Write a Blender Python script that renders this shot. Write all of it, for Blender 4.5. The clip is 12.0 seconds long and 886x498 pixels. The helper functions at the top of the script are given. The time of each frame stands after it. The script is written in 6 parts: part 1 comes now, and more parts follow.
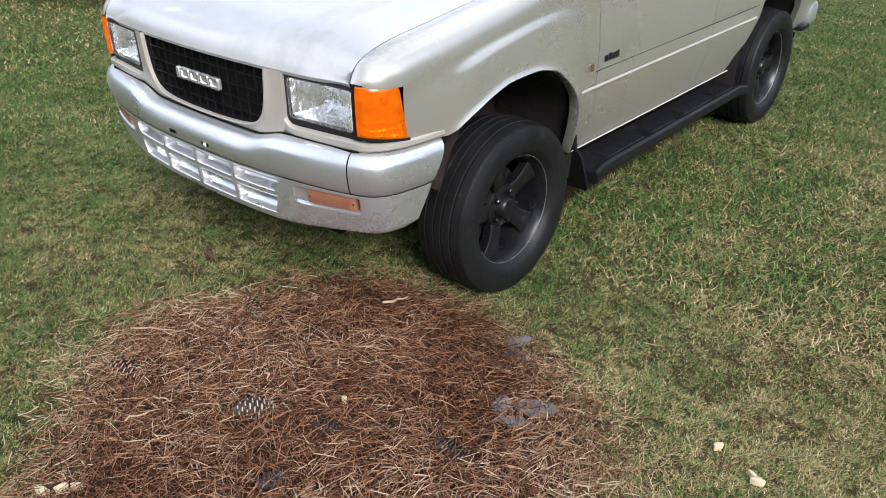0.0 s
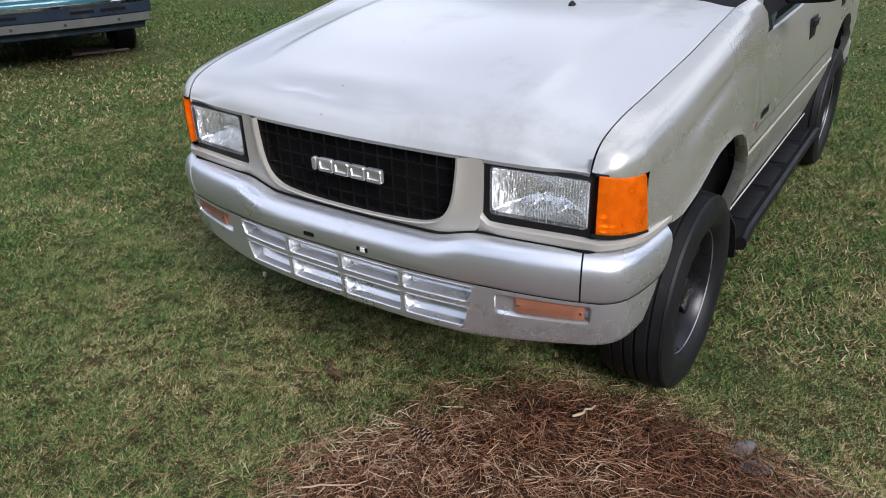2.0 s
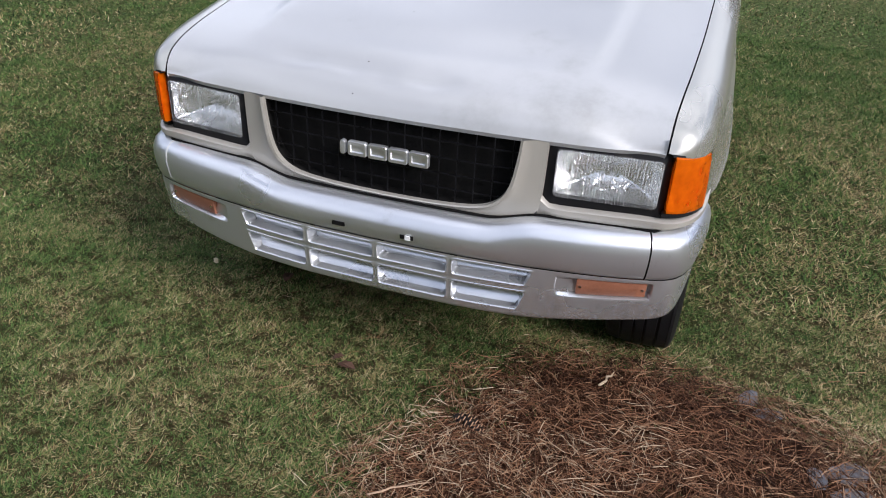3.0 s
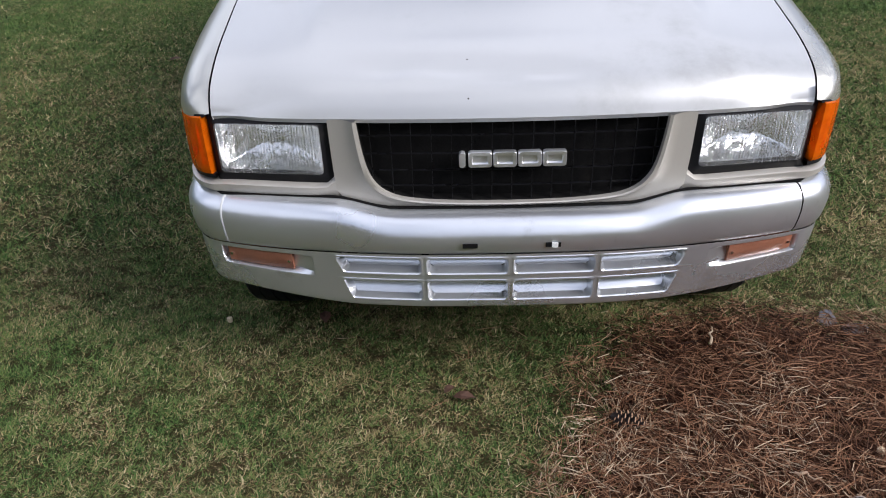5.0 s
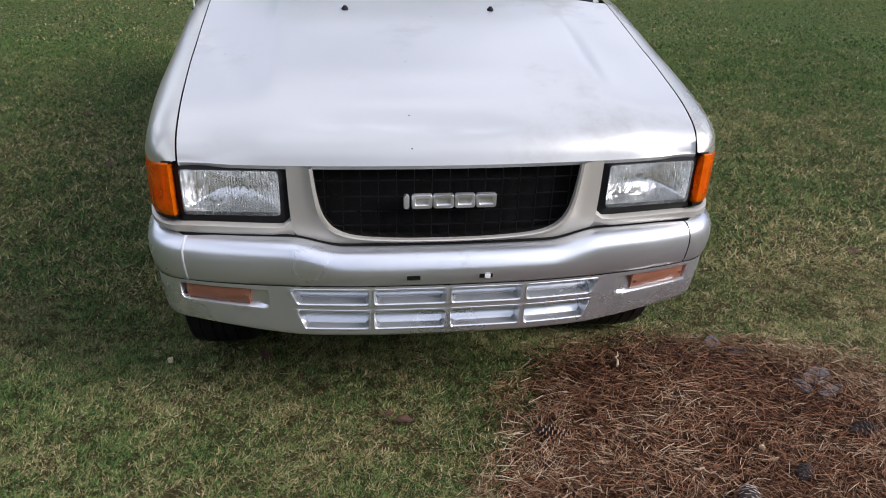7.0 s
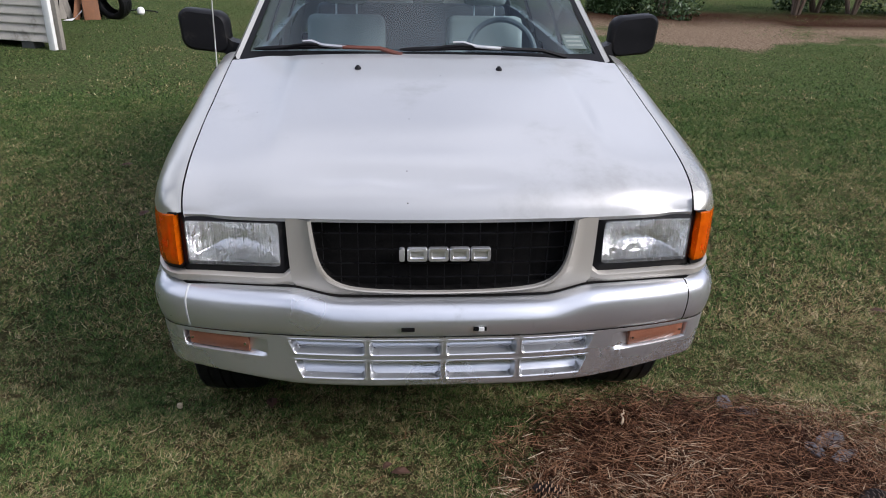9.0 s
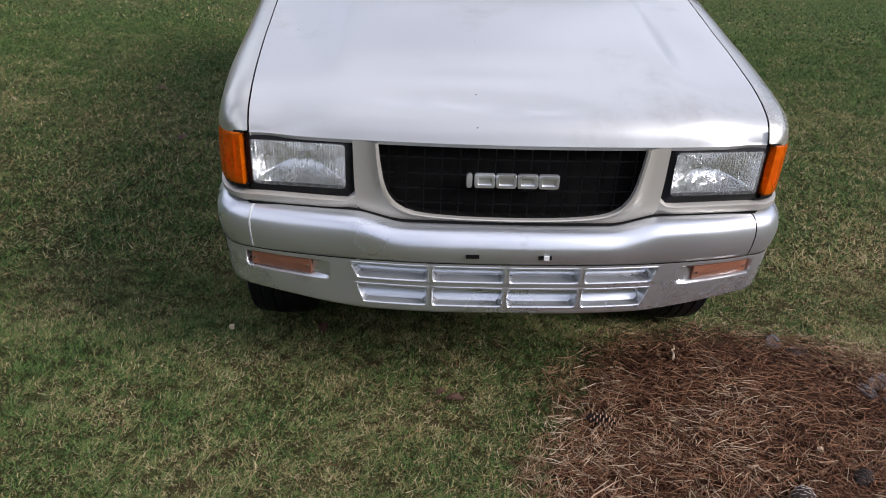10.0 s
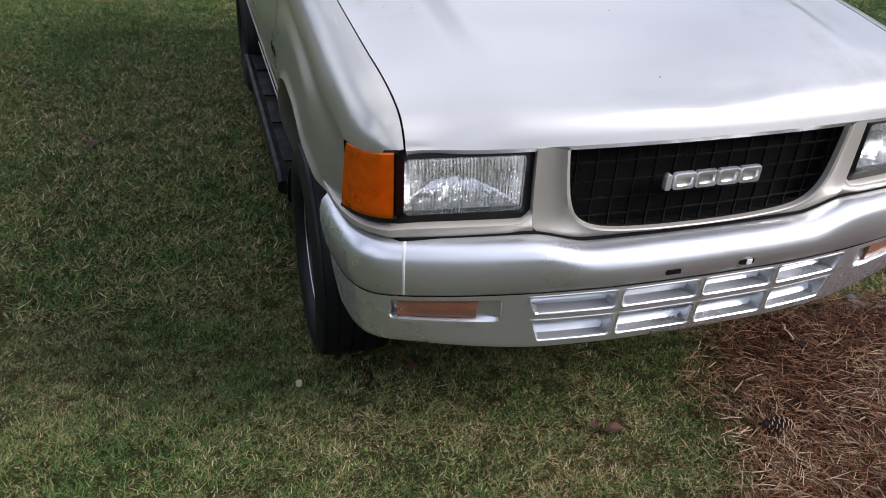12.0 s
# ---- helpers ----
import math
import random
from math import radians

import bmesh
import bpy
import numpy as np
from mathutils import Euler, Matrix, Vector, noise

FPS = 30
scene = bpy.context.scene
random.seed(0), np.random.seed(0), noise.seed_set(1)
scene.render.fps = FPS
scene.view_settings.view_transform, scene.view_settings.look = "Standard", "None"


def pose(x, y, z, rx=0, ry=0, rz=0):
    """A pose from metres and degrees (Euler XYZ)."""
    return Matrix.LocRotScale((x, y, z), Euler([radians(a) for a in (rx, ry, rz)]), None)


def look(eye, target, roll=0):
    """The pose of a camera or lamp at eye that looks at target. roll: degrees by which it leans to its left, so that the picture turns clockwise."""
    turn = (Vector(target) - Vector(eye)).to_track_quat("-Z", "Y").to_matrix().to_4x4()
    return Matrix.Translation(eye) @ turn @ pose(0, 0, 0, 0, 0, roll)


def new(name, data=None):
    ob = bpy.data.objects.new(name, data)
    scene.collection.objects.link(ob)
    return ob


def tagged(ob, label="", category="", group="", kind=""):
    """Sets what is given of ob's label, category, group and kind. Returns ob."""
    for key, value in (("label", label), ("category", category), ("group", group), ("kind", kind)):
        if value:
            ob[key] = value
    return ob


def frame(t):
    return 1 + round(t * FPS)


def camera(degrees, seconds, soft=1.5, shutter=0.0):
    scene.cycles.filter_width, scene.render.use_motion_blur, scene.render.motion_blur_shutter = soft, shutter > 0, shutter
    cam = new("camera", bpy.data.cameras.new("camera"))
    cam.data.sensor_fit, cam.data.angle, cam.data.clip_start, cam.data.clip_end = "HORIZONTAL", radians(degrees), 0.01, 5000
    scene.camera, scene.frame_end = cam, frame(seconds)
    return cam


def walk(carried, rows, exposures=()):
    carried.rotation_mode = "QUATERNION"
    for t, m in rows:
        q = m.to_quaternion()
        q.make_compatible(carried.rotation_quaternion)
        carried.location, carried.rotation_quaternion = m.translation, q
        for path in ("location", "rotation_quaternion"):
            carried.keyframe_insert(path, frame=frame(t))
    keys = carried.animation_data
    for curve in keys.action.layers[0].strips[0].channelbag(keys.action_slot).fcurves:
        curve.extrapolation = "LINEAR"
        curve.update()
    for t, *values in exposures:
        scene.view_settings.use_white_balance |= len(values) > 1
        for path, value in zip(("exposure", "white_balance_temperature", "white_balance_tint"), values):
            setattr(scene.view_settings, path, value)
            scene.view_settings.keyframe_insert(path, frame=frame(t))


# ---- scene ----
cam = camera(61.4, 12.0, soft=1.0)
PATH = [
    (0, (2.377, -1.444, 1.631), (1.223, -0.135, 0.655), -0.29),
    (0.2, (2.348, -1.422, 1.626), (1.183, -0.144, 0.622), -2.02),
    (0.5, (2.243, -1.409, 1.612), (1.084, -0.167, 0.556), -1.57),
    (0.8, (2.090, -1.488, 1.651), (0.977, -0.094, 0.746), -0.41),
    (1, (2.014, -1.524, 1.686), (0.943, -0.066, 0.833), -1.39),
    (1.3, (1.867, -1.611, 1.696), (0.847, -0.123, 0.833), -0.28),
    (1.5, (1.771, -1.601, 1.691), (0.762, -0.101, 0.838), 0.58),
    (1.7, (1.602, -1.623, 1.650), (0.625, -0.088, 0.819), -0.36),
    (2, (1.393, -1.618, 1.628), (0.387, -0.133, 0.742), -1.53),
    (2.2, (1.255, -1.662, 1.620), (0.287, -0.152, 0.736), -1.64),
    (2.5, (1.035, -1.739, 1.663), (0.297, -0.120, 0.751), 1.90),
    (2.8, (0.883, -1.797, 1.666), (0.270, -0.167, 0.681), 3.00),
    (3, (0.763, -1.810, 1.672), (0.220, -0.163, 0.676), 2.80),
    (3.2, (0.672, -1.770, 1.611), (0.150, -0.091, 0.658), 1.13),
    (3.5, (0.427, -1.692, 1.677), (-0.024, -0.046, 0.634), -2.24),
    (3.7, (0.300, -1.741, 1.623), (-0.138, -0.105, 0.558), 1.63),
    (5.3, (-0.222, -1.724, 1.668), (-0.142, -0.027, 0.613), -1.76),
    (5.5, (-0.282, -1.780, 1.676), (-0.126, -0.084, 0.626), -0.51),
    (6, (-0.421, -1.884, 1.688), (-0.189, -0.204, 0.627), 1.61),
    (6.2, (-0.441, -1.904, 1.690), (-0.188, -0.225, 0.632), 4.22),
    (6.5, (-0.410, -1.927, 1.693), (-0.187, -0.210, 0.692), 3.56),
    (6.8, (-0.327, -1.930, 1.748), (-0.091, -0.215, 0.746), 1.84),
    (7, (-0.282, -1.962, 1.721), (-0.034, -0.205, 0.797), 1.91),
    (7.2, (-0.250, -1.965, 1.737), (-0.004, -0.193, 0.842), 1.53),
    (8.8, (-0.143, -2.007, 1.743), (0.008, -0.178, 0.947), 0.77),
    (9, (-0.152, -2.006, 1.743), (-0.013, -0.179, 0.942), 1.28),
    (9.5, (-0.189, -2.005, 1.735), (-0.052, -0.199, 0.888), 1.00),
    (10, (-0.296, -1.989, 1.697), (-0.196, -0.232, 0.746), 2.57),
    (10.2, (-0.347, -1.979, 1.657), (-0.187, -0.231, 0.698), 2.00),
    (10.5, (-0.463, -1.921, 1.675), (-0.218, -0.213, 0.664), 0.40),
    (10.7, (-0.488, -1.887, 1.640), (-0.231, -0.155, 0.673), 1.45),
    (11, (-0.604, -1.701, 1.660), (-0.344, 0.060, 0.749), -1.30),
    (11.2, (-0.663, -1.593, 1.624), (-0.408, 0.157, 0.690), -3.76),
    (11.5, (-0.825, -1.492, 1.597), (-0.566, 0.148, 0.482), -1.93),
    (11.7, (-0.943, -1.464, 1.576), (-0.599, 0.212, 0.540), 1.03),
    (12, (-1.114, -1.392, 1.609), (-0.564, 0.232, 0.580), 2.97),
]
walk(cam, [(t, look(eye, target, roll)) for t, eye, target, roll in PATH],
     exposures=[(0.0, 1.18, 6250, 10), (0.5, 1.56, 6200, 10), (1.0, 1.10, 6050, 10), (2.0, 0.82, 6100, 13), (2.5, 0.76, 6150, 14), (3.5, 0.80, 6250, 13), (6.0, 0.76, 6200, 14), (6.5, 0.80, 6200, 14), (9.0, 0.62, 6220, 15), (11.0, 0.70, 6220, 15), (12.0, 0.78, 6250, 15)])


# ---- world, light, exposure ----
world = bpy.data.worlds.new("World")
scene.world = world
world.use_nodes = True
wn, wl = world.node_tree.nodes, world.node_tree.links
wn.clear()
w_out = wn.new("ShaderNodeOutputWorld")
w_bg = wn.new("ShaderNodeBackground")
w_sky = wn.new("ShaderNodeTexSky")
w_sky.sky_type = "NISHITA"
w_sky.sun_disc = False
SUN_ELEV, SUN_ROT = radians(35), radians(119)
w_sky.sun_elevation, w_sky.sun_rotation = SUN_ELEV, SUN_ROT
w_co = wn.new("ShaderNodeTexCoord")
w_map = wn.new("ShaderNodeMapping")
w_map.inputs["Scale"].default_value = (1.0, 1.0, 2.2)
w_noise = wn.new("ShaderNodeTexNoise")
w_noise.inputs["Scale"].default_value = 2.6
w_noise.inputs["Detail"].default_value = 5.0
w_noise.inputs["Roughness"].default_value = 0.55
w_ramp = wn.new("ShaderNodeValToRGB")
w_ramp.color_ramp.elements[0].position = 0.42
w_ramp.color_ramp.elements[0].color = (2.5, 2.9, 3.9, 1)
w_ramp.color_ramp.elements[1].position = 0.60
w_ramp.color_ramp.elements[1].color = (11.5, 11.8, 12.8, 1)
w_mix = wn.new("ShaderNodeMix")
w_mix.data_type = "RGBA"
w_mix.inputs["Factor"].default_value = 0.72
wl.new(w_co.outputs["Generated"], w_map.inputs["Vector"])
wl.new(w_map.outputs["Vector"], w_noise.inputs["Vector"])
wl.new(w_noise.outputs["Fac"], w_ramp.inputs["Fac"])
wl.new(w_sky.outputs["Color"], w_mix.inputs["A"])
wl.new(w_ramp.outputs["Color"], w_mix.inputs["B"])
wl.new(w_mix.outputs["Result"], w_bg.inputs["Color"])
w_bg.inputs["Strength"].default_value = 0.104
wl.new(w_bg.outputs["Background"], w_out.inputs["Surface"])

sun_data = bpy.data.lights.new("sun", "SUN")
sun_data.energy = 2.85
sun_data.angle = radians(24)
sun_data.color = (1.0, 0.965, 0.925)
sun = new("sun", sun_data)
sun.matrix_world = look((6.2, -3.4, 4.9), (0, 0, 0))


# ---- materials ----
def material(name, base, rough=0.5, metal=0.0, var=0.15, scale=8.0, fine=120.0, bump=0.0, coat=0.0, dirt=None, dirt_amount=0.0, dirt_scale=3.0,
             transmission=0.0, ior=1.45, rough_var=0.1, spec=0.5, stretch=(1, 1, 1), random_var=0.0, coat_rough=0.08):
    """A principled surface with variation at two scales, optional stains and fine relief."""
    m = bpy.data.materials.new(name)
    m.use_nodes = True
    n, l = m.node_tree.nodes, m.node_tree.links
    p = n["Principled BSDF"]
    co = n.new("ShaderNodeTexCoord")
    mp = n.new("ShaderNodeMapping")
    mp.inputs["Scale"].default_value = stretch
    l.new(co.outputs["Object"], mp.inputs["Vector"])
    a, b = n.new("ShaderNodeTexNoise"), n.new("ShaderNodeTexNoise")
    a.inputs["Scale"].default_value, b.inputs["Scale"].default_value = scale, fine
    a.inputs["Detail"].default_value, b.inputs["Detail"].default_value = 4, 3
    for q in (a, b):
        l.new(mp.outputs["Vector"], q.inputs["Vector"])
    add = n.new("ShaderNodeMath")
    add.operation = "ADD"
    l.new(a.outputs["Fac"], add.inputs[0])
    l.new(b.outputs["Fac"], add.inputs[1])
    rng = n.new("ShaderNodeMapRange")
    rng.inputs["From Min"].default_value, rng.inputs["From Max"].default_value = 0.6, 1.4
    rng.inputs["To Min"].default_value, rng.inputs["To Max"].default_value = 1 - var, 1 + var
    l.new(add.outputs[0], rng.inputs["Value"])
    col = n.new("ShaderNodeMix")
    col.data_type, col.blend_type = "RGBA", "MULTIPLY"
    col.inputs["Factor"].default_value = 1.0
    col.inputs["A"].default_value = (*base, 1)
    l.new(rng.outputs["Result"], col.inputs["B"])
    out = col.outputs["Result"]
    if random_var:
        info = n.new("ShaderNodeObjectInfo")
        r2 = n.new("ShaderNodeMapRange")
        r2.inputs["To Min"].default_value, r2.inputs["To Max"].default_value = 1 - random_var, 1 + random_var
        l.new(info.outputs["Random"], r2.inputs["Value"])
        c2 = n.new("ShaderNodeMix")
        c2.data_type, c2.blend_type = "RGBA", "MULTIPLY"
        c2.inputs["Factor"].default_value = 1.0
        l.new(out, c2.inputs["A"])
        l.new(r2.outputs["Result"], c2.inputs["B"])
        out = c2.outputs["Result"]
    if dirt:
        d = n.new("ShaderNodeTexNoise")
        d.inputs["Scale"].default_value, d.inputs["Detail"].default_value = dirt_scale, 8
        d.inputs["Roughness"].default_value = 0.65
        l.new(mp.outputs["Vector"], d.inputs["Vector"])
        dr = n.new("ShaderNodeMapRange")
        dr.inputs["From Min"].default_value, dr.inputs["From Max"].default_value = 0.62 - 0.3 * dirt_amount, 0.75
        dr.interpolation_type = "SMOOTHSTEP"
        l.new(d.outputs["Fac"], dr.inputs["Value"])
        c3 = n.new("ShaderNodeMix")
        c3.data_type = "RGBA"
        c3.inputs["B"].default_value = (*dirt, 1)
        l.new(dr.outputs["Result"], c3.inputs["Factor"])
        l.new(out, c3.inputs["A"])
        out = c3.outputs["Result"]
    l.new(out, p.inputs["Base Color"])
    rr = n.new("ShaderNodeMapRange")
    rr.inputs["From Min"].default_value, rr.inputs["From Max"].default_value = 0.3, 0.7
    rr.inputs["To Min"].default_value, rr.inputs["To Max"].default_value = max(0.0, rough - rough_var), min(1.0, rough + rough_var)
    l.new(a.outputs["Fac"], rr.inputs["Value"])
    l.new(rr.outputs["Result"], p.inputs["Roughness"])
    p.inputs["Metallic"].default_value = metal
    p.inputs["IOR"].default_value = ior
    p.inputs["Specular IOR Level"].default_value = spec
    p.inputs["Coat Weight"].default_value = coat
    p.inputs["Coat Roughness"].default_value = coat_rough
    p.inputs["Transmission Weight"].default_value = transmission
    if bump:
        bn = n.new("ShaderNodeBump")
        bn.inputs["Strength"].default_value = 1.0
        bn.inputs["Distance"].default_value = bump
        l.new(b.outputs["Fac"], bn.inputs["Height"])
        l.new(bn.outputs["Normal"], p.inputs["Normal"])
    return m


PAINT = material("champagne silver paint", (0.50, 0.485, 0.435), 0.30, 0.72, 0.04, 1.6, 900, 0.0, coat=0.35, dirt=(0.34, 0.33, 0.30), dirt_amount=0.15, dirt_scale=2.2, rough_var=0.05, coat_rough=0.12)
HOOD_PAINT = material("weathered silver hood paint", (0.44, 0.438, 0.430), 0.36, 0.42, 0.05, 1.3, 900, 0.0, coat=0.5, dirt=(0.34, 0.335, 0.32), dirt_amount=0.3, dirt_scale=2.5, rough_var=0.08, coat_rough=0.14)


def add_specks(m, scale, size, colour):
    """Small scattered dark chips in the paint."""
    n, l = m.node_tree.nodes, m.node_tree.links
    p = n["Principled BSDF"]
    src = p.inputs["Base Color"].links[0].from_socket
    co, v = n.new("ShaderNodeTexCoord"), n.new("ShaderNodeTexVoronoi")
    v.inputs["Scale"].default_value = scale
    l.new(co.outputs["Object"], v.inputs["Vector"])
    r = n.new("ShaderNodeMapRange")
    r.inputs["From Min"].default_value, r.inputs["From Max"].default_value = size * 0.7, size
    r.inputs["To Min"].default_value, r.inputs["To Max"].default_value = 1, 0
    l.new(v.outputs["Distance"], r.inputs["Value"])
    q = n.new("ShaderNodeMix")
    q.data_type = "RGBA"
    q.inputs["B"].default_value = (*colour, 1)
    l.new(r.outputs["Result"], q.inputs["Factor"])
    l.new(src, q.inputs["A"])
    l.new(q.outputs["Result"], p.inputs["Base Color"])


add_specks(HOOD_PAINT, 11.0, 0.032, (0.06, 0.05, 0.04))
BUMPER_PAINT = material("silver bumper paint", (0.64, 0.65, 0.665), 0.31, 0.84, 0.05, 3.0, 700, 0.00004, dirt=(0.42, 0.42, 0.41), dirt_amount=0.1, dirt_scale=7, rough_var=0.08)
TRIM_PAINT = material("beige silver panel paint", (0.43, 0.405, 0.36), 0.40, 0.45, 0.05, 5, 500, 0.0, dirt=(0.36, 0.33, 0.28), dirt_amount=0.2, dirt_scale=6)
BLACK = material("black plastic", (0.009, 0.009, 0.010), 0.45, 0, 0.25, 12, 300, 0.0002, dirt=(0.03, 0.028, 0.025), dirt_amount=0.08, dirt_scale=9, spec=0.15)
LINER = material("dusty brown-black liner", (0.012, 0.009, 0.008), 0.9, 0, 0.5, 9, 120, 0.003, dirt=(0.05, 0.027, 0.016), dirt_amount=0.3, dirt_scale=7)
BLACK_DULL = material("dull black liner", (0.006, 0.0057, 0.0055), 0.9, 0, 0.4, 9, 160, 0.002, dirt=(0.02, 0.017, 0.014), dirt_amount=0.15, dirt_scale=7, spec=0.1)
GRILLE = material("grille black plastic", (0.005, 0.005, 0.006), 0.34, 0, 0.3, 20, 300, 0.0, dirt=(0.02, 0.02, 0.019), dirt_amount=0.1, dirt_scale=25, spec=0.3)
RUBBER = material("tyre rubber", (0.0075, 0.0075, 0.008), 0.5, 0, 0.25, 10, 200, 0.0005, dirt=(0.022, 0.020, 0.017), dirt_amount=0.12, dirt_scale=14, spec=0.25)
RIM = material("black painted alloy", (0.008, 0.008, 0.009), 0.32, 0.2, 0.3, 12, 250, 0.0, dirt=(0.035, 0.027, 0.021), dirt_amount=0.25, dirt_scale=16, spec=0.35)
BARE = material("bare alloy edge", (0.62, 0.61, 0.59), 0.35, 0.9, 0.15, 20, 300)
CHROME = material("chrome", (0.75, 0.75, 0.76), 0.12, 1.0, 0.05, 15, 300, rough_var=0.06)
REFLECTOR = material("lamp reflector", (0.88, 0.89, 0.88), 0.20, 1.0, 0.10, 14, 55, 0.007, stretch=(1.6, 1, 0.45))
AMBER = material("amber plastic", (0.78, 0.125, 0.002), 0.2, 0, 0.34, 38, 140, 0.0012, coat=0.2, spec=0.3)
FADED = material("faded orange plastic", (0.25, 0.098, 0.055), 0.5, 0, 0.2, 22, 200, 0.0004, coat=0.2)
SEAT = material("grey seat fabric", (0.40, 0.41, 0.38), 0.9, 0, 0.15, 9, 300, 0.001)
DASH = material("dark dashboard plastic", (0.05, 0.052, 0.056), 0.6, 0, 0.2, 9, 300, 0.0004)
WHEEL_GREY = material("worn grey wheel plastic", (0.16, 0.165, 0.165), 0.5, 0, 0.2, 9, 300, 0.0003)
BADGE = material("bright badge metal", (0.75, 0.75, 0.76), 0.36, 0.9, 0.05, 15, 300)
STICKER = material("pale green sticker", (0.10, 0.13, 0.12), 0.6, 0, 0.2, 30, 200)
PRINT = material("worn pale print", (0.19, 0.22, 0.20), 0.7, 0, 0.35, 90, 300)
PRIMER = material("pale exposed primer", (0.56, 0.56, 0.54), 0.6, 0, 0.1, 20, 200)
RUST_RED = material("faded red rubber", (0.11, 0.035, 0.022), 0.7, 0, 0.3, 20, 200)


def glass(name, tint=(1, 1, 1), rough=0.0, flutes=0.0):
    m = bpy.data.materials.new(name)
    m.use_nodes = True
    n, l = m.node_tree.nodes, m.node_tree.links
    n.clear()
    out = n.new("ShaderNodeOutputMaterial")
    clear, gloss, mix, face = n.new("ShaderNodeBsdfTransparent"), n.new("ShaderNodeBsdfGlossy"), n.new("ShaderNodeMixShader"), n.new("ShaderNodeLayerWeight")
    power, gain = n.new("ShaderNodeMath"), n.new("ShaderNodeMath")
    power.operation, gain.operation = "POWER", "MULTIPLY_ADD"
    power.inputs[1].default_value, gain.inputs[1].default_value, gain.inputs[2].default_value = 4.5, 0.9, 0.05
    l.new(face.outputs["Facing"], power.inputs[0])
    l.new(power.outputs[0], gain.inputs[0])
    clear.inputs["Color"].default_value = (*tint, 1)
    gloss.inputs["Roughness"].default_value = rough
    l.new(gain.outputs[0], mix.inputs[0])
    l.new(clear.outputs[0], mix.inputs[1])
    l.new(gloss.outputs[0], mix.inputs[2])
    l.new(mix.outputs[0], out.inputs["Surface"])
    return m


GLASS = glass("window glass", (0.70, 0.80, 0.83), 0.01)


def fluted_glass():
    """Slightly hazed lamp glass with moulded flutes and cross ribs, their gleam painted in."""
    m = bpy.data.materials.new("fluted lamp glass")
    m.use_nodes = True
    n, l = m.node_tree.nodes, m.node_tree.links
    p, out = n["Principled BSDF"], n["Material Output"]
    p.inputs["Base Color"].default_value = (0.80, 0.81, 0.80, 1)
    p.inputs["Roughness"].default_value = 0.13
    clear, mix = n.new("ShaderNodeBsdfTransparent"), n.new("ShaderNodeMixShader")
    co = n.new("ShaderNodeTexCoord")
    waves = []
    for axis, scale in (("X", 42), ("Z", 9)):
        w = n.new("ShaderNodeTexWave")
        w.wave_type, w.bands_direction = "BANDS", axis
        w.inputs["Scale"].default_value, w.inputs["Distortion"].default_value = scale, 0.3
        l.new(co.outputs["Object"], w.inputs["Vector"])
        waves.append(w)
    add = n.new("ShaderNodeMath")
    add.operation = "MULTIPLY_ADD"
    add.inputs[1].default_value = 0.35
    l.new(waves[1].outputs["Fac"], add.inputs[0])
    l.new(waves[0].outputs["Fac"], add.inputs[2])
    b = n.new("ShaderNodeBump")
    b.inputs["Distance"].default_value = 0.0016
    l.new(add.outputs[0], b.inputs["Height"])
    l.new(b.outputs["Normal"], p.inputs["Normal"])
    # patchy haze paints the bright blotches of reflected light
    spots = n.new("ShaderNodeTexNoise")
    spots.inputs["Scale"].default_value = 16
    l.new(co.outputs["Object"], spots.inputs["Vector"])
    mul = n.new("ShaderNodeMath")
    mul.operation = "MULTIPLY"
    l.new(spots.outputs["Fac"], mul.inputs[0])
    l.new(waves[0].outputs["Fac"], mul.inputs[1])
    rng = n.new("ShaderNodeMapRange")
    rng.inputs["From Min"].default_value, rng.inputs["From Max"].default_value = 0.1, 0.6
    rng.inputs["To Min"].default_value, rng.inputs["To Max"].default_value = 0.09, 0.25
    l.new(mul.outputs[0], rng.inputs["Value"])
    turn = n.new("ShaderNodeMapping")
    turn.inputs["Rotation"].default_value = (radians(-90), 0, 0)
    l.new(co.outputs["Object"], turn.inputs["Vector"])
    cells = n.new("ShaderNodeTexBrick")
    cells.inputs["Color1"].default_value, cells.inputs["Color2"].default_value, cells.inputs["Mortar"].default_value = (0.75, 0.75, 0.75, 1), (1.45, 1.45, 1.45, 1), (1.5, 1.5, 1.5, 1)
    for key, value in (("Scale", 1.0), ("Brick Width", 0.011), ("Row Height", 0.024), ("Mortar Size", 0.0009), ("Bias", -0.1)):
        cells.inputs[key].default_value = value
    l.new(turn.outputs["Vector"], cells.inputs["Vector"])
    haze = n.new("ShaderNodeMath")
    haze.operation, haze.use_clamp = "MULTIPLY", True
    l.new(rng.outputs["Result"], haze.inputs[0])
    l.new(cells.outputs["Color"], haze.inputs[1])
    l.new(haze.outputs[0], mix.inputs[0])
    # dark lines between the flutes are painted into the clear tint
    shade = n.new("ShaderNodeMapRange")
    shade.inputs["From Min"].default_value, shade.inputs["From Max"].default_value = 0.05, 0.55
    shade.inputs["To Min"].default_value, shade.inputs["To Max"].default_value = 0.80, 1.0
    l.new(mul.outputs[0], shade.inputs["Value"])
    l.new(shade.outputs["Result"], clear.inputs["Color"])
    l.new(clear.outputs[0], mix.inputs[1])
    l.new(p.outputs[0], mix.inputs[2])
    l.new(mix.outputs[0], out.inputs["Surface"])
    return m


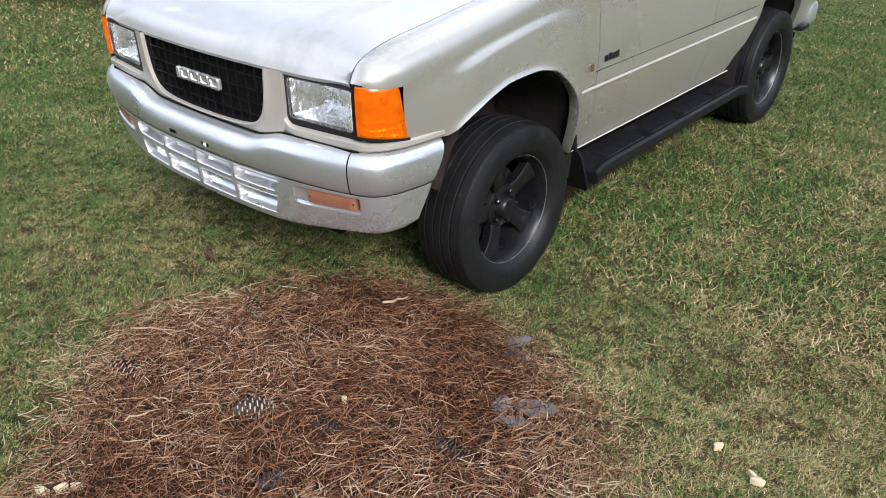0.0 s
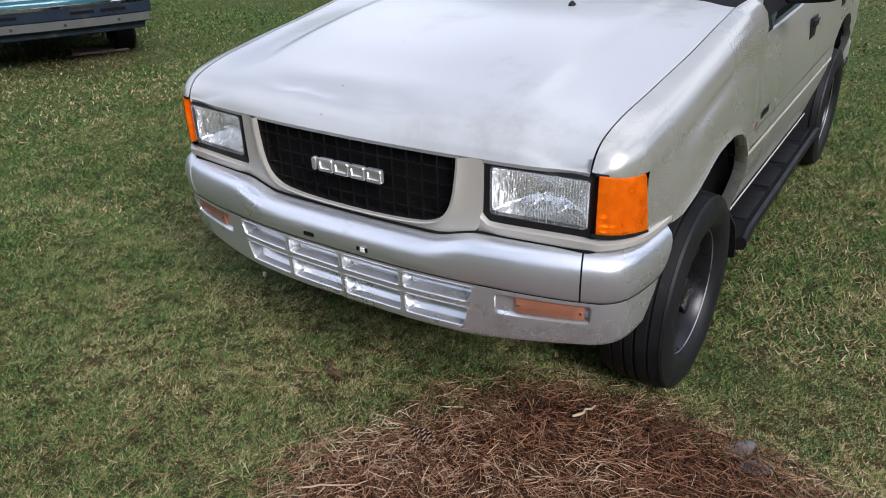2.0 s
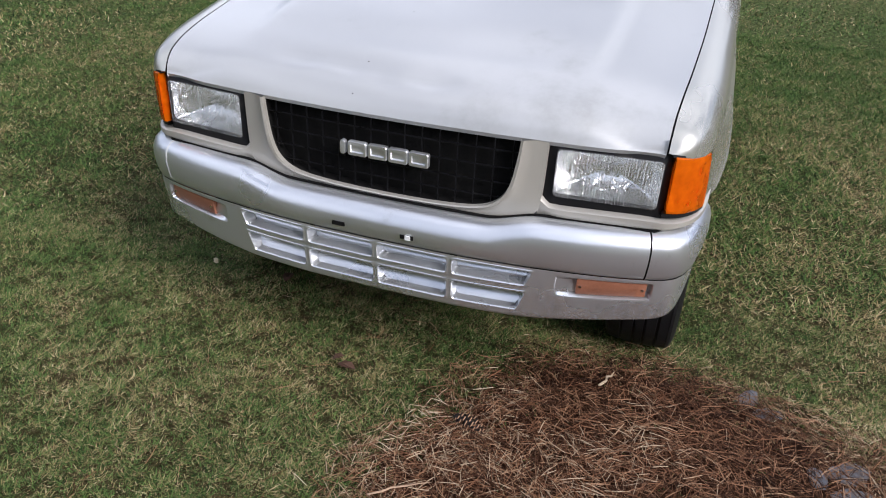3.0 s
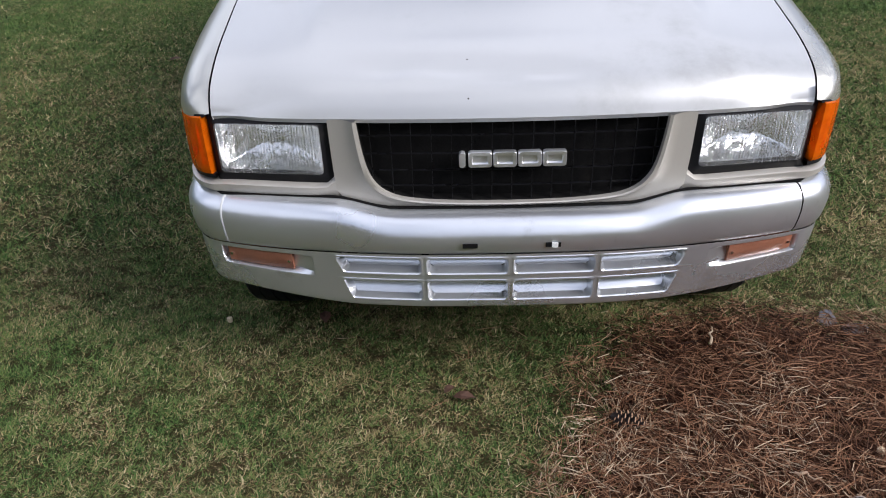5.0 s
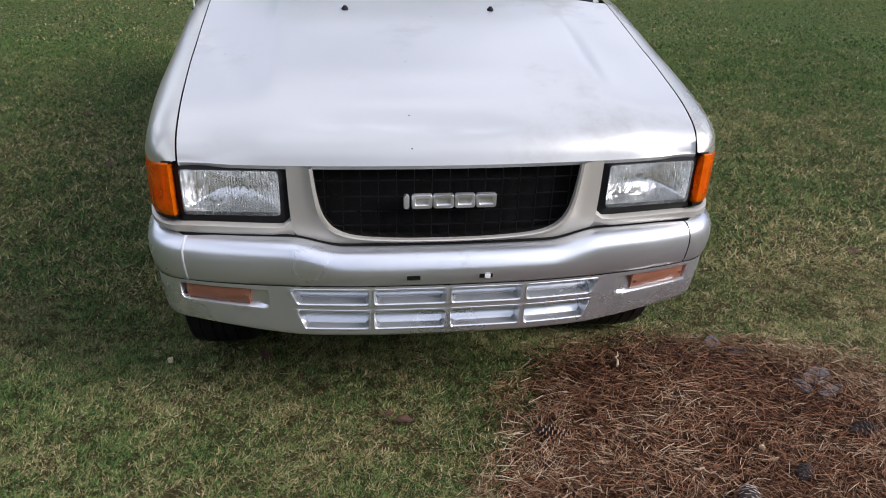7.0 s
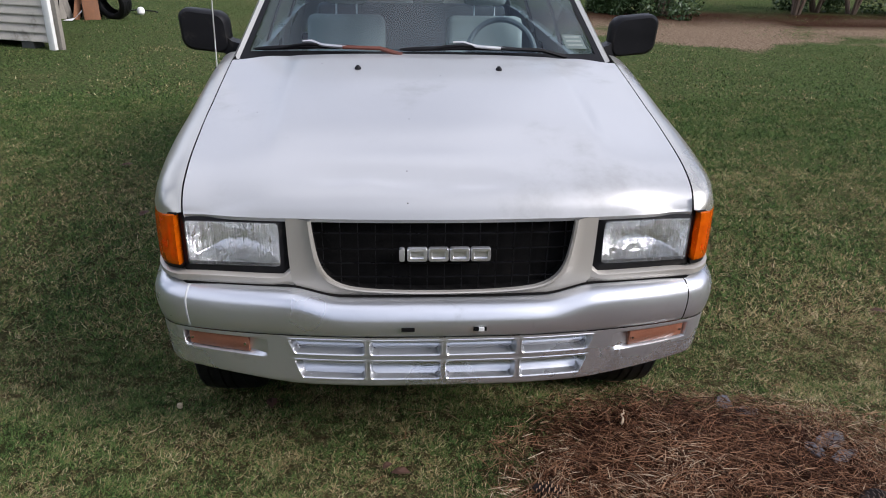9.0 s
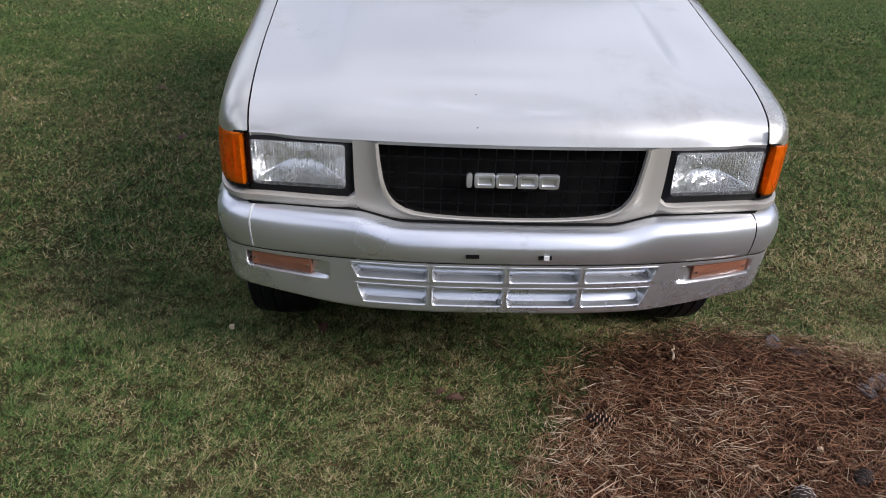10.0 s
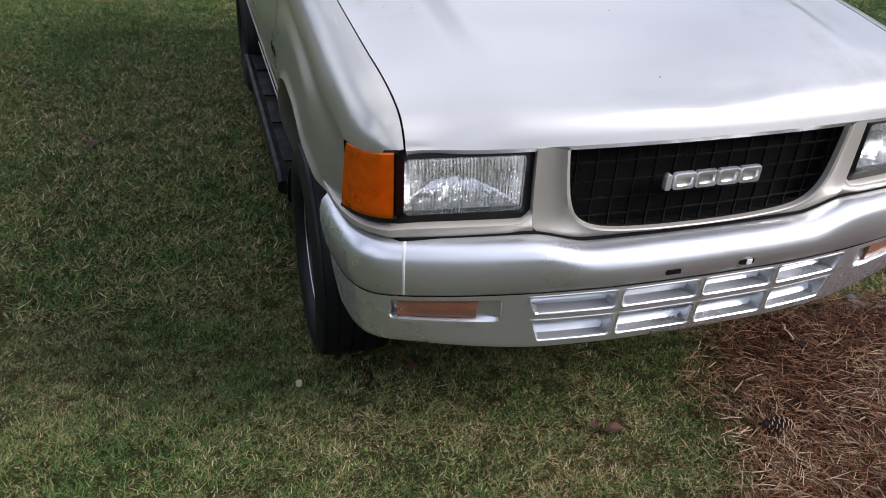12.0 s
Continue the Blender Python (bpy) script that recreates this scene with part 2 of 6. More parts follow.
def amber_glass():
    """Tinted lamp plastic that shows the reflector behind it."""
    m = bpy.data.materials.new("amber lamp plastic")
    m.use_nodes = True
    n, l = m.node_tree.nodes, m.node_tree.links
    p, out = n["Principled BSDF"], n["Material Output"]
    p.inputs["Base Color"].default_value = (0.72, 0.14, 0.002, 1)
    p.inputs["Roughness"].default_value = 0.16
    clear, mix, co, t = n.new("ShaderNodeBsdfTransparent"), n.new("ShaderNodeMixShader"), n.new("ShaderNodeTexCoord"), n.new("ShaderNodeTexNoise")
    clear.inputs["Color"].default_value = (1.0, 0.40, 0.012, 1)
    t.inputs["Scale"].default_value, t.inputs["Detail"].default_value = 30, 3
    r = n.new("ShaderNodeMapRange")
    r.inputs["From Min"].default_value, r.inputs["From Max"].default_value = 0.3, 0.7
    r.inputs["To Min"].default_value, r.inputs["To Max"].default_value = 0.36, 0.60
    l.new(co.outputs["Object"], t.inputs["Vector"])
    l.new(t.outputs["Fac"], r.inputs["Value"])
    l.new(r.outputs["Result"], mix.inputs[0])
    l.new(clear.outputs[0], mix.inputs[1])
    l.new(p.outputs[0], mix.inputs[2])
    l.new(mix.outputs[0], out.inputs["Surface"])
    return m


def facet_chrome():
    """Bright lamp backing moulded into small prisms."""
    m = bpy.data.materials.new("faceted lamp backing")
    m.use_nodes = True
    n, l = m.node_tree.nodes, m.node_tree.links
    p = n["Principled BSDF"]
    p.inputs["Base Color"].default_value = (0.85, 0.85, 0.85, 1)
    p.inputs["Metallic"].default_value, p.inputs["Roughness"].default_value = 0.8, 0.3
    co, v, b = n.new("ShaderNodeTexCoord"), n.new("ShaderNodeTexVoronoi"), n.new("ShaderNodeBump")
    v.inputs["Scale"].default_value, v.inputs["Randomness"].default_value = 38, 0.35
    b.inputs["Distance"].default_value = 0.006
    l.new(co.outputs["Object"], v.inputs["Vector"])
    l.new(v.outputs["Distance"], b.inputs["Height"])
    l.new(b.outputs["Normal"], p.inputs["Normal"])
    return m


AMBER_GLASS, FACETS = amber_glass(), facet_chrome()
LAMP_GLASS = fluted_glass()


# ---- mesh helpers ----
def lerp(a, b, t):
    return a + (b - a) * t


def smooth(a, b, x):
    t = min(1.0, max(0.0, (x - a) / (b - a)))
    return t * t * (3 - 2 * t)


def curve_through(keys):
    """A smooth function through (x, value) keys."""
    xs = [k[0] for k in keys]
    ys = [k[1] for k in keys]
    n = len(xs)
    d = [(ys[i + 1] - ys[i]) / (xs[i + 1] - xs[i]) for i in range(n - 1)]
    ms = [d[0]] + [0 if d[i - 1] * d[i] <= 0 else 2 * d[i - 1] * d[i] / (d[i - 1] + d[i]) for i in range(1, n - 1)] + [d[-1]]

    def f(x):
        if x <= xs[0]:
            return ys[0]
        if x >= xs[-1]:
            return ys[-1]
        i = max(j for j in range(n - 1) if xs[j] <= x)
        h = xs[i + 1] - xs[i]
        t = (x - xs[i]) / h
        return ((2 * t**3 - 3 * t**2 + 1) * ys[i] + (t**3 - 2 * t**2 + t) * h * ms[i]
                + (-2 * t**3 + 3 * t**2) * ys[i + 1] + (t**3 - t**2) * h * ms[i + 1])
    return f


def part(name, bm, mat, parent=None, label="", angle=35, at=None):
    """Links a bmesh as one mesh object, under a thing or a part."""
    me = bpy.data.meshes.new(name)
    bmesh.ops.remove_doubles(bm, verts=bm.verts, dist=1e-5)
    bm.to_mesh(me)
    bm.free()
    return link(name, me, mat, parent, label, angle, at)


def link(name, me, mat, parent=None, label="", angle=35, at=None):
    for q in (mat if isinstance(mat, (list, tuple)) else [mat]):
        if len(me.materials) < 8 and q.name not in [x.name for x in me.materials]:
            me.materials.append(q)
    if angle:
        me.shade_smooth()
        me.set_sharp_from_angle(angle=radians(angle))
    ob = new(name, me)
    if at is not None:
        ob.matrix_world = at
    if parent is not None:
        ob.parent = parent
        ob.matrix_parent_inverse = parent.matrix_basis.inverted()
    if label:
        tagged(ob, label)
    return ob


def root(name, place, label, category, group=""):
    ob = new(name)
    ob.empty_display_size = 0.2
    ob.matrix_world = place if isinstance(place, Matrix) else Matrix.Translation(place)
    return tagged(ob, label, category, group)


def loft(rows, closed=False, cap=False):
    """Quads between rows of points."""
    bm = bmesh.new()
    add_loft(bm, rows, closed, cap)
    return bm


def add_loft(bm, rows, closed=False, cap=False):
    vs = [[bm.verts.new(p) for p in row] for row in rows]
    n = len(vs[0])
    for a, b in zip(vs, vs[1:]):
        for i in range(n if closed else n - 1):
            q = [a[i], a[(i + 1) % n], b[(i + 1) % n], b[i]]
            try:
                bm.faces.new(q)
            except ValueError:
                pass
    if cap:
        for row in (vs[0], vs[-1]):
            try:
                bm.faces.new(row)
            except ValueError:
                pass
    return vs


def thicken(bm, d):
    bmesh.ops.remove_doubles(bm, verts=bm.verts, dist=1e-5)
    bmesh.ops.recalc_face_normals(bm, faces=bm.faces)
    bmesh.ops.solidify(bm, geom=list(bm.faces), thickness=d)
    return bm


def add_box(bm, x0, x1, y0, y1, z0, z1, m=None, bevel=0.0):
    r = bmesh.ops.create_cube(bm, size=1.0)
    vs = r["verts"]
    t = Matrix.Translation(((x0 + x1) / 2, (y0 + y1) / 2, (z0 + z1) / 2)) @ Matrix.Diagonal((abs(x1 - x0), abs(y1 - y0), abs(z1 - z0), 1))
    bmesh.ops.transform(bm, matrix=(m @ t) if m else t, verts=vs)
    if bevel:
        es = {e for v in vs for e in v.link_edges}
        bmesh.ops.bevel(bm, geom=list(es), offset=bevel, segments=2, profile=0.5, affect="EDGES")
    return vs


def box(x0, x1, y0, y1, z0, z1, m=None, bevel=0.0):
    bm = bmesh.new()
    add_box(bm, x0, x1, y0, y1, z0, z1, m, bevel)
    return bm


def add_tube(bm, pts, r, n=8, cap=True):
    pts = [Vector(p) for p in pts]
    rows = []
    for i, p in enumerate(pts):
        d = (pts[min(i + 1, len(pts) - 1)] - pts[max(i - 1, 0)]).normalized()
        side = d.cross(Vector((0, 0, 1)) if abs(d.z) < 0.95 else Vector((1, 0, 0))).normalized()
        up = side.cross(d)
        rr = r[i] if isinstance(r, (list, tuple)) else r
        rows.append([p + (side * math.cos(2 * math.pi * k / n) + up * math.sin(2 * math.pi * k / n)) * rr for k in range(n)])
    return add_loft(bm, rows, True, cap)


def tube(pts, r, n=8):
    bm = bmesh.new()
    add_tube(bm, pts, r, n)
    return bm


def rounded_rect(x0, x1, z0, z1, r, n=4):
    """Corner points of a rounded rectangle, anticlockwise from the lower right."""
    out = []
    for cx, cz, a0 in ((x1 - r, z0 + r, -90), (x1 - r, z1 - r, 0), (x0 + r, z1 - r, 90), (x0 + r, z0 + r, 180)):
        for k in range(n + 1):
            a = radians(a0 + 90 * k / n)
            out.append((cx + r * math.cos(a), cz + r * math.sin(a)))
    return out


# ---- the ground's shape ----
RISE = curve_through([(-3.0, 0.13), (-0.6, 0.12), (-0.1, 0.085), (0.25, 0.06), (0.6, 0.0), (1.2, -0.012), (3.2, -0.012), (4.6, 0.0)])


def ground_z(x, y):
    far = smooth(2.0, 4.5, abs(x))
    return lerp(RISE(y), 0.0, far) + 0.012 * noise.noise((x * 0.9, y * 0.9, 0.3)) * (1 - smooth(3, 8, abs(x) + abs(y)) * 0.3)


STRAW = [(0.9, -1.6), (0.62, -1.10), (0.40, -0.87), (0.22, -0.72), (0.10, -0.53), (0.12, -0.36), (0.22, -0.17), (0.30, 0.06), (0.42, 0.24), (0.62, 0.36), (0.85, 0.42), (1.08, 0.38), (1.34, 0.28), (1.54, 0.16), (1.70, -0.05), (1.82, -0.4), (1.9, -1.0), (1.6, -1.6)]


def straw_depth(x, y):
    """Metres inside (plus) or outside (minus) the bed of pine straw."""
    inside, best = False, 9.0
    for (ax, ay), (bx, by) in zip(STRAW, STRAW[1:] + STRAW[:1]):
        if (ay > y) != (by > y) and x < (bx - ax) * (y - ay) / (by - ay) + ax:
            inside = not inside
        t = min(1, max(0, ((x - ax) * (bx - ax) + (y - ay) * (by - ay)) / ((bx - ax) ** 2 + (by - ay) ** 2)))
        best = min(best, math.hypot(x - ax - t * (bx - ax), y - ay - t * (by - ay)))
    return best if inside else -best


# ---- the ground ----
def ground_material():
    m = bpy.data.materials.new("lawn soil and grass")
    m.use_nodes = True
    n, l = m.node_tree.nodes, m.node_tree.links
    p = n["Principled BSDF"]
    co = n.new("ShaderNodeTexCoord")

    def tex(scale, detail=6, rough=0.6):
        t = n.new("ShaderNodeTexNoise")
        t.inputs["Scale"].default_value, t.inputs["Detail"].default_value, t.inputs["Roughness"].default_value = scale, detail, rough
        l.new(co.outputs["Object"], t.inputs["Vector"])
        return t

    def ramp(src, stops):
        r = n.new("ShaderNodeValToRGB")
        while len(r.color_ramp.elements) < len(stops):
            r.color_ramp.elements.new(0.5)
        for e, (pos, c) in zip(r.color_ramp.elements, stops):
            e.position, e.color = pos, (*c, 1)
        l.new(src, r.inputs["Fac"])
        return r.outputs["Color"]

    def mix(fac, a, b):
        q = n.new("ShaderNodeMix")
        q.data_type = "RGBA"
        l.new(fac, q.inputs["Factor"])
        l.new(a, q.inputs["A"])
        l.new(b, q.inputs["B"])
        return q.outputs["Result"]

    mid, fine = tex(3.2, 6), tex(75, 5, 0.75)
    green = ramp(fine.outputs["Fac"], [(0.3, (0.010, 0.011, 0.004)), (0.55, (0.030, 0.032, 0.012)), (0.75, (0.075, 0.075, 0.030))])
    dry = ramp(fine.outputs["Fac"], [(0.3, (0.020, 0.013, 0.006)), (0.55, (0.075, 0.050, 0.026)), (0.75, (0.17, 0.12, 0.066))])
    dryness = n.new("ShaderNodeAttribute")
    dryness.attribute_name = "dry"
    col = mix(dryness.outputs["Fac"], green, dry)
    # near soil coloured dark as shaded gaps; turf where blades are not told apart
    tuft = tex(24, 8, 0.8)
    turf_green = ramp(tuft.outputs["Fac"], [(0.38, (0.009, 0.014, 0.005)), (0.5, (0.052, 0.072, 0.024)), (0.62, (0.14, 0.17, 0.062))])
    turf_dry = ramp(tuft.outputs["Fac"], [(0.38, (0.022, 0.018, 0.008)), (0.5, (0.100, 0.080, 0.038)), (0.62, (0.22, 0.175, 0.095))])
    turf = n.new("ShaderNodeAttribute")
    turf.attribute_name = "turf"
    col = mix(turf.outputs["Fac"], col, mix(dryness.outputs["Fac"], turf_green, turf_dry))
    # bare earth and sand, far behind the car
    sep = n.new("ShaderNodeAttribute")
    sep.attribute_name = "bare"
    sand = ramp(tuft.outputs["Fac"], [(0.38, (0.055, 0.036, 0.022)), (0.5, (0.18, 0.125, 0.082)), (0.62, (0.32, 0.25, 0.175))])
    broken = n.new("ShaderNodeMath")
    broken.operation = "MULTIPLY_ADD"
    broken.inputs[1].default_value = 1.1
    l.new(sep.outputs["Fac"], broken.inputs[0])
    l.new(mid.outputs["Fac"], broken.inputs[2])
    worn = n.new("ShaderNodeMapRange")
    worn.inputs["From Min"].default_value, worn.inputs["From Max"].default_value = 0.90, 1.25
    l.new(broken.outputs[0], worn.inputs["Value"])
    col = mix(worn.outputs["Result"], col, sand)
    sep2 = n.new("ShaderNodeAttribute")
    sep2.attribute_name = "mulch"
    mulch = ramp(fine.outputs["Fac"], [(0.3, (0.010, 0.005, 0.003)), (0.55, (0.04, 0.018, 0.010)), (0.75, (0.11, 0.05, 0.026))])
    col = mix(sep2.outputs["Fac"], col, mulch)
    l.new(col, p.inputs["Base Color"])
    p.inputs["Roughness"].default_value = 0.95
    p.inputs["Specular IOR Level"].default_value = 0.03
    b = n.new("ShaderNodeBump")
    b.inputs["Distance"].default_value = 0.02
    l.new(fine.outputs["Fac"], b.inputs["Height"])
    l.new(b.outputs["Normal"], p.inputs["Normal"])
    return m


def axis_steps(lo, hi, near_lo, near_hi, step):
    """Even steps between near_lo and near_hi, growing outwards to lo and hi."""
    out = list(np.arange(near_lo, near_hi + 1e-6, step))
    d, v = step, near_hi
    while v < hi:
        d *= 1.10 if v < 18 else 1.25
        v = min(hi, v + d)
        out.append(v)
    d, v = step, near_lo
    while v > lo:
        d *= 1.22
        v = max(lo, v - d)
        out.insert(0, v)
    return [float(q) for q in out]


def bare_amount(x, y):
    n1 = noise.fractal((x * 0.45, y * 0.6, 2.0), 1.0, 2.0, 4)
    band = 1.5 * smooth(9.8, 11.0, y + 0.8 * n1) * smooth(14.8, 13.6, y) * smooth(1.2, 3.2, x)
    path = 0.6 * smooth(0.25, 0.6, n1) * smooth(7, 9.5, y) * smooth(-3, 2, x)
    truck = smooth(1.5, 0.6, math.hypot((x + 6.4) * 0.9, y - 2.7)) * 0.45
    return min(1.0, band * (0.55 + 0.5 * n1) + path * 0.5 + truck)


def mulch_amount(x, y):
    n1 = noise.fractal((x * 0.6, y * 0.8, 5.0), 1.0, 2.0, 4)
    bed = smooth(12.3, 13.2, y + 0.5 * n1) * smooth(15.9, 15.2, y) * smooth(0.5, 2.0, x)
    straw = smooth(-0.04, 0.07, straw_depth(x, y) + 0.08 * noise.noise((x * 6, y * 6, 1.0))) if -0.5 < x < 2.5 and -2 < y < 1 else 0
    truck = smooth(1.0, 0.3, math.hypot((x + 6.1) * 0.9, y - 2.6)) * (0.6 + 0.5 * n1)
    return min(1.0, max(bed * (0.9 + 0.4 * n1), straw, truck))


def dry_amount(x, y):
    """How much of the grass is dry, 0 to 1."""
    n1 = noise.fractal((x * 0.8, y * 0.8, 7.0), 1.0, 2.0, 3)
    n2 = noise.fractal((x * 3.2, y * 3.2, 1.0), 1.0, 2.0, 3)
    worn = 0.30 * smooth(1.6, 0.4, math.hypot(x - 2.3, (y - 0.2) * 0.8)) + 0.08 * smooth(1.6, 0.5, math.hypot(x + 0.2, y + 0.8)) - 0.12 * smooth(2.2, 0.6, math.hypot(x + 2.2, y - 1.0))
    n3 = noise.noise((x * 8.5, y * 8.5, 2.0))
    return min(1.0, max(0.0, 0.36 + 0.15 * n1 + 0.26 * n2 + 0.24 * n3 + worn - 0.22 * smooth(2.5, 6.0, y) - 0.1 * smooth(3.0, 4.5, abs(x))))


def build_ground():
    xs = axis_steps(-1500, 1500, -4.0, 5.0, 0.06)
    ys = axis_steps(-1500, 1500, -2.0, 5.0, 0.06)
    me = bpy.data.meshes.new("ground")
    verts = [(x, y, ground_z(x, y)) for y in ys for x in xs]
    w = len(xs)
    faces = [(j * w + i, j * w + i + 1, (j + 1) * w + i + 1, (j + 1) * w + i) for j in range(len(ys) - 1) for i in range(w - 1)]
    me.from_pydata(verts, [], faces)
    # turf: 0 on soil coloured dark between near blades, 1 farther out
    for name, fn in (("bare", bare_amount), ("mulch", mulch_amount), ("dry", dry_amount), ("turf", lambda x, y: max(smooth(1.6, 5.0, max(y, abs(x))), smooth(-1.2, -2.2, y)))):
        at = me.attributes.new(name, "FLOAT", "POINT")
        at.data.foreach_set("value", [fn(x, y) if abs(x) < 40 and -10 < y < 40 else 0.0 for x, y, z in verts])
    ob = link("ground", me, GROUND, angle=60)
    tagged(ob, "patchy mown lawn, part green and part dry", "ground", kind="structure")


GROUND = ground_material()
build_ground()

# ---- unseen trees all round, added to close the view and darken the paint's reflections ----
UNSEEN_WOODS = material("unseen dark woods", (0.030, 0.045, 0.018), 0.9, 0, 0.5, 0.5, 4.0, 0.3)


def build_unseen_woods():
    rows = []
    n = 220
    for k in range(n + 1):
        a = 2 * math.pi * (k % n) / n
        h = 11.0 + 3.5 * noise.fractal((6 * math.cos(a), 6 * math.sin(a), 1.0), 1.0, 2.0, 4)
        row = []
        for t, out in ((0.0, 0.0), (0.2, -1.4), (0.45, -2.2), (0.7, -1.5), (0.88, -0.4), (1.0, 1.2)):
            r = 46 + out + 1.6 * noise.noise((9 * math.cos(a) + 3 * t, 9 * math.sin(a), 4 * t))
            row.append((r * math.cos(a), 5 + r * math.sin(a), h * t - 0.05 + 0.6 * noise.noise((12 * math.cos(a), 12 * math.sin(a), 9 * t)) * t))
        rows.append(row)
    ob = part("backdrop", loft(rows), UNSEEN_WOODS, angle=60)
    tagged(ob, "unseen far woods added to darken reflections", "woods", kind="structure")


build_unseen_woods()

# ---- the car: shared curves ----
SEAM_X = curve_through([(0.0, 0.740), (0.06, 0.742), (0.15, 0.747), (0.30, 0.756), (0.60, 0.768), (1.06, 0.777), (1.3, 0.781)])
SEAM_Z = curve_through([(0.0, 0.980), (0.008, 0.999), (0.022, 1.021), (0.045, 1.041), (0.08, 1.057), (0.12, 1.070), (0.20, 1.088), (0.30, 1.104), (0.50, 1.136), (0.60, 1.150), (0.80, 1.184), (1.0, 1.217), (1.06, 1.226), (1.25, 1.240)])
ARCH_F = curve_through([(0.10, 0.770), (0.30, 0.770), (0.325, 0.784), (0.39, 0.820), (0.49, 0.860), (0.60, 0.885), (0.735, 0.889), (0.86, 0.866), (0.957, 0.803), (1.04, 0.716), (1.086, 0.60), (1.117, 0.482), (1.132, 0.437), (1.4, 0.437)])
Y_DOOR, Y_MID, Y_REAR, Y_TAIL = 1.208, 2.325, 3.26, 4.13
FACE = lambda x: -0.05 + 0.09 * x * x  # noqa: E731


def side_x(y, z):
    """Half width of the body side."""
    base = curve_through([(0.36, 0.794), (0.45, 0.816), (0.60, 0.856), (0.68, 0.871), (0.85, 0.877), (0.98, 0.869), (1.06, 0.856), (1.15, 0.828), (1.70, 0.60)])(z)
    nose = 0.035 * (1 - smooth(0.05, 0.5, y)) ** 2
    tail = 0.03 * smooth(3.7, 4.13, y)
    return base - nose - tail


def fender_point(y, v):
    """v 0 at the hood seam, 1 at the lower edge."""
    rear = smooth(1.06, 1.206, y)
    zs, zl, sx = SEAM_Z(y), ARCH_F(y), SEAM_X(y) + 0.006 * rear
    top = [(sx, zs), (lerp(sx, 0.864, 0.26), zs - 0.003), (lerp(sx, 0.864, 0.58), zs - 0.015), (lerp(sx, 0.864, 0.85), zs - 0.042), (0.864, zs - 0.090)]
    if v <= 0.35:
        t = v / 0.35 * (len(top) - 1)
        i = min(int(t), len(top) - 2)
        f = t - i
        x, z = lerp(top[i][0], top[i + 1][0], f), lerp(top[i][1], top[i + 1][1], f)
        nose = 0.035 * (1 - smooth(0.05, 0.5, y)) ** 2 * (v / 0.35)
        return (x - nose * 0.6, y, z)
    t = (v - 0.35) / 0.65
    z = lerp(zs - 0.090, zl, t)
    x = side_x(y, z)
    x = lerp(0.864 - 0.021 * (1 - smooth(0.05, 0.5, y)) ** 2, x, smooth(0, 0.45, t))
    # blister over the wheel and the rolled edge round the opening
    blister = 0.016 * smooth(0.10, 0.30, t) * smooth(0.25, 0.45, y) * smooth(1.22, 1.0, y)
    edge = 0.010 * smooth(0.90, 1.0, t) * smooth(0.28, 0.33, y) * smooth(1.14, 1.115, y)
    return (x + blister + edge, y, z)


car = root("car", (0, 2.1, 0), "champagne silver four-door off-road car with a dented hood, parked on grass", "car")


def spread(a, b, n):
    return [lerp(a, b, i / (n - 1)) for i in range(n)]


# fenders
for s in (1, -1):
    ys = spread(0.118, 0.32, 9) + spread(0.335, 0.95, 22) + spread(0.965, 1.135, 20) + [1.15, 1.17, 1.19, Y_DOOR - 0.0015]
    vs = spread(0, 0.35, 9) + spread(0.39, 1, 16)
    bm = loft([[(s * p[0], p[1], p[2]) for p in (fender_point(y, v) for v in vs)] for y in ys])
    # inward flange round the opening
    edge = [fender_point(y, 1) for y in ys if y > 0.29]
    add_loft(bm, [[(s * p[0], p[1], p[2]) for p in edge], [(s * (p[0] - 0.004), p[1], p[2] - 0.004) for p in edge], [(s * (p[0] - 0.045), p[1], p[2] + 0.004) for p in edge]])
    # front part in front of the seam, above the corner lamp
    ref = [fender_point(0.118, v) for v in vs[:10]]
    z118, xmax, zend = SEAM_Z(0.118), ref[-1][0], ref[-1][2]
    rows = []
    for y in spread(0.001, 0.118, 12):
        zs = SEAM_Z(y)
        xo = curve_through([(0.0, 0.760), (0.010, 0.783), (0.032, 0.807), (0.065, 0.827), (0.118, xmax)])(y)
        rows.append([(s * (SEAM_X(y) + (xo - SEAM_X(y)) * (p[0] - ref[0][0]) / (xmax - ref[0][0])), y, zs - (z118 - p[2]) / (z118 - zend) * (zs - zend)) for p in ref])
    add_loft(bm, rows)
    bmesh.ops.remove_doubles(bm, verts=bm.verts, dist=1e-4)
    bmesh.ops.recalc_face_normals(bm, faces=bm.faces)
    fender = part("fender", bm, PAINT, car, angle=50)
    # wheel housing
    rows = []
    for x in (0.42, 0.60, 0.80, 0.828):
        rows.append([(s * x, 0.715 + 0.430 * math.cos(radians(a)), 0.44 + 0.44 * math.sin(radians(a))) for a in range(-15, 170, 10)])
    rows.insert(0, [(s * 0.42, 0.715, 0.44) for a in range(-15, 170, 10)])
    part("wheel_housing", loft(rows), LINER, fender, "dusty brown-black wheel housing", angle=60)


# dark channel beside the hood
for s in (1, -1):
    part("hood_channel", loft([[(s * (SEAM_X(y) - 0.026), y, SEAM_Z(y) - 0.020), (s * (SEAM_X(y) - 0.003), y, SEAM_Z(y) - 0.016), (s * (SEAM_X(y) + 0.0005), y, SEAM_Z(y) - 0.003)] for y in spread(0.004, 1.15, 40)]), BLACK_DULL, car, "dark gap beside the hood", angle=0)


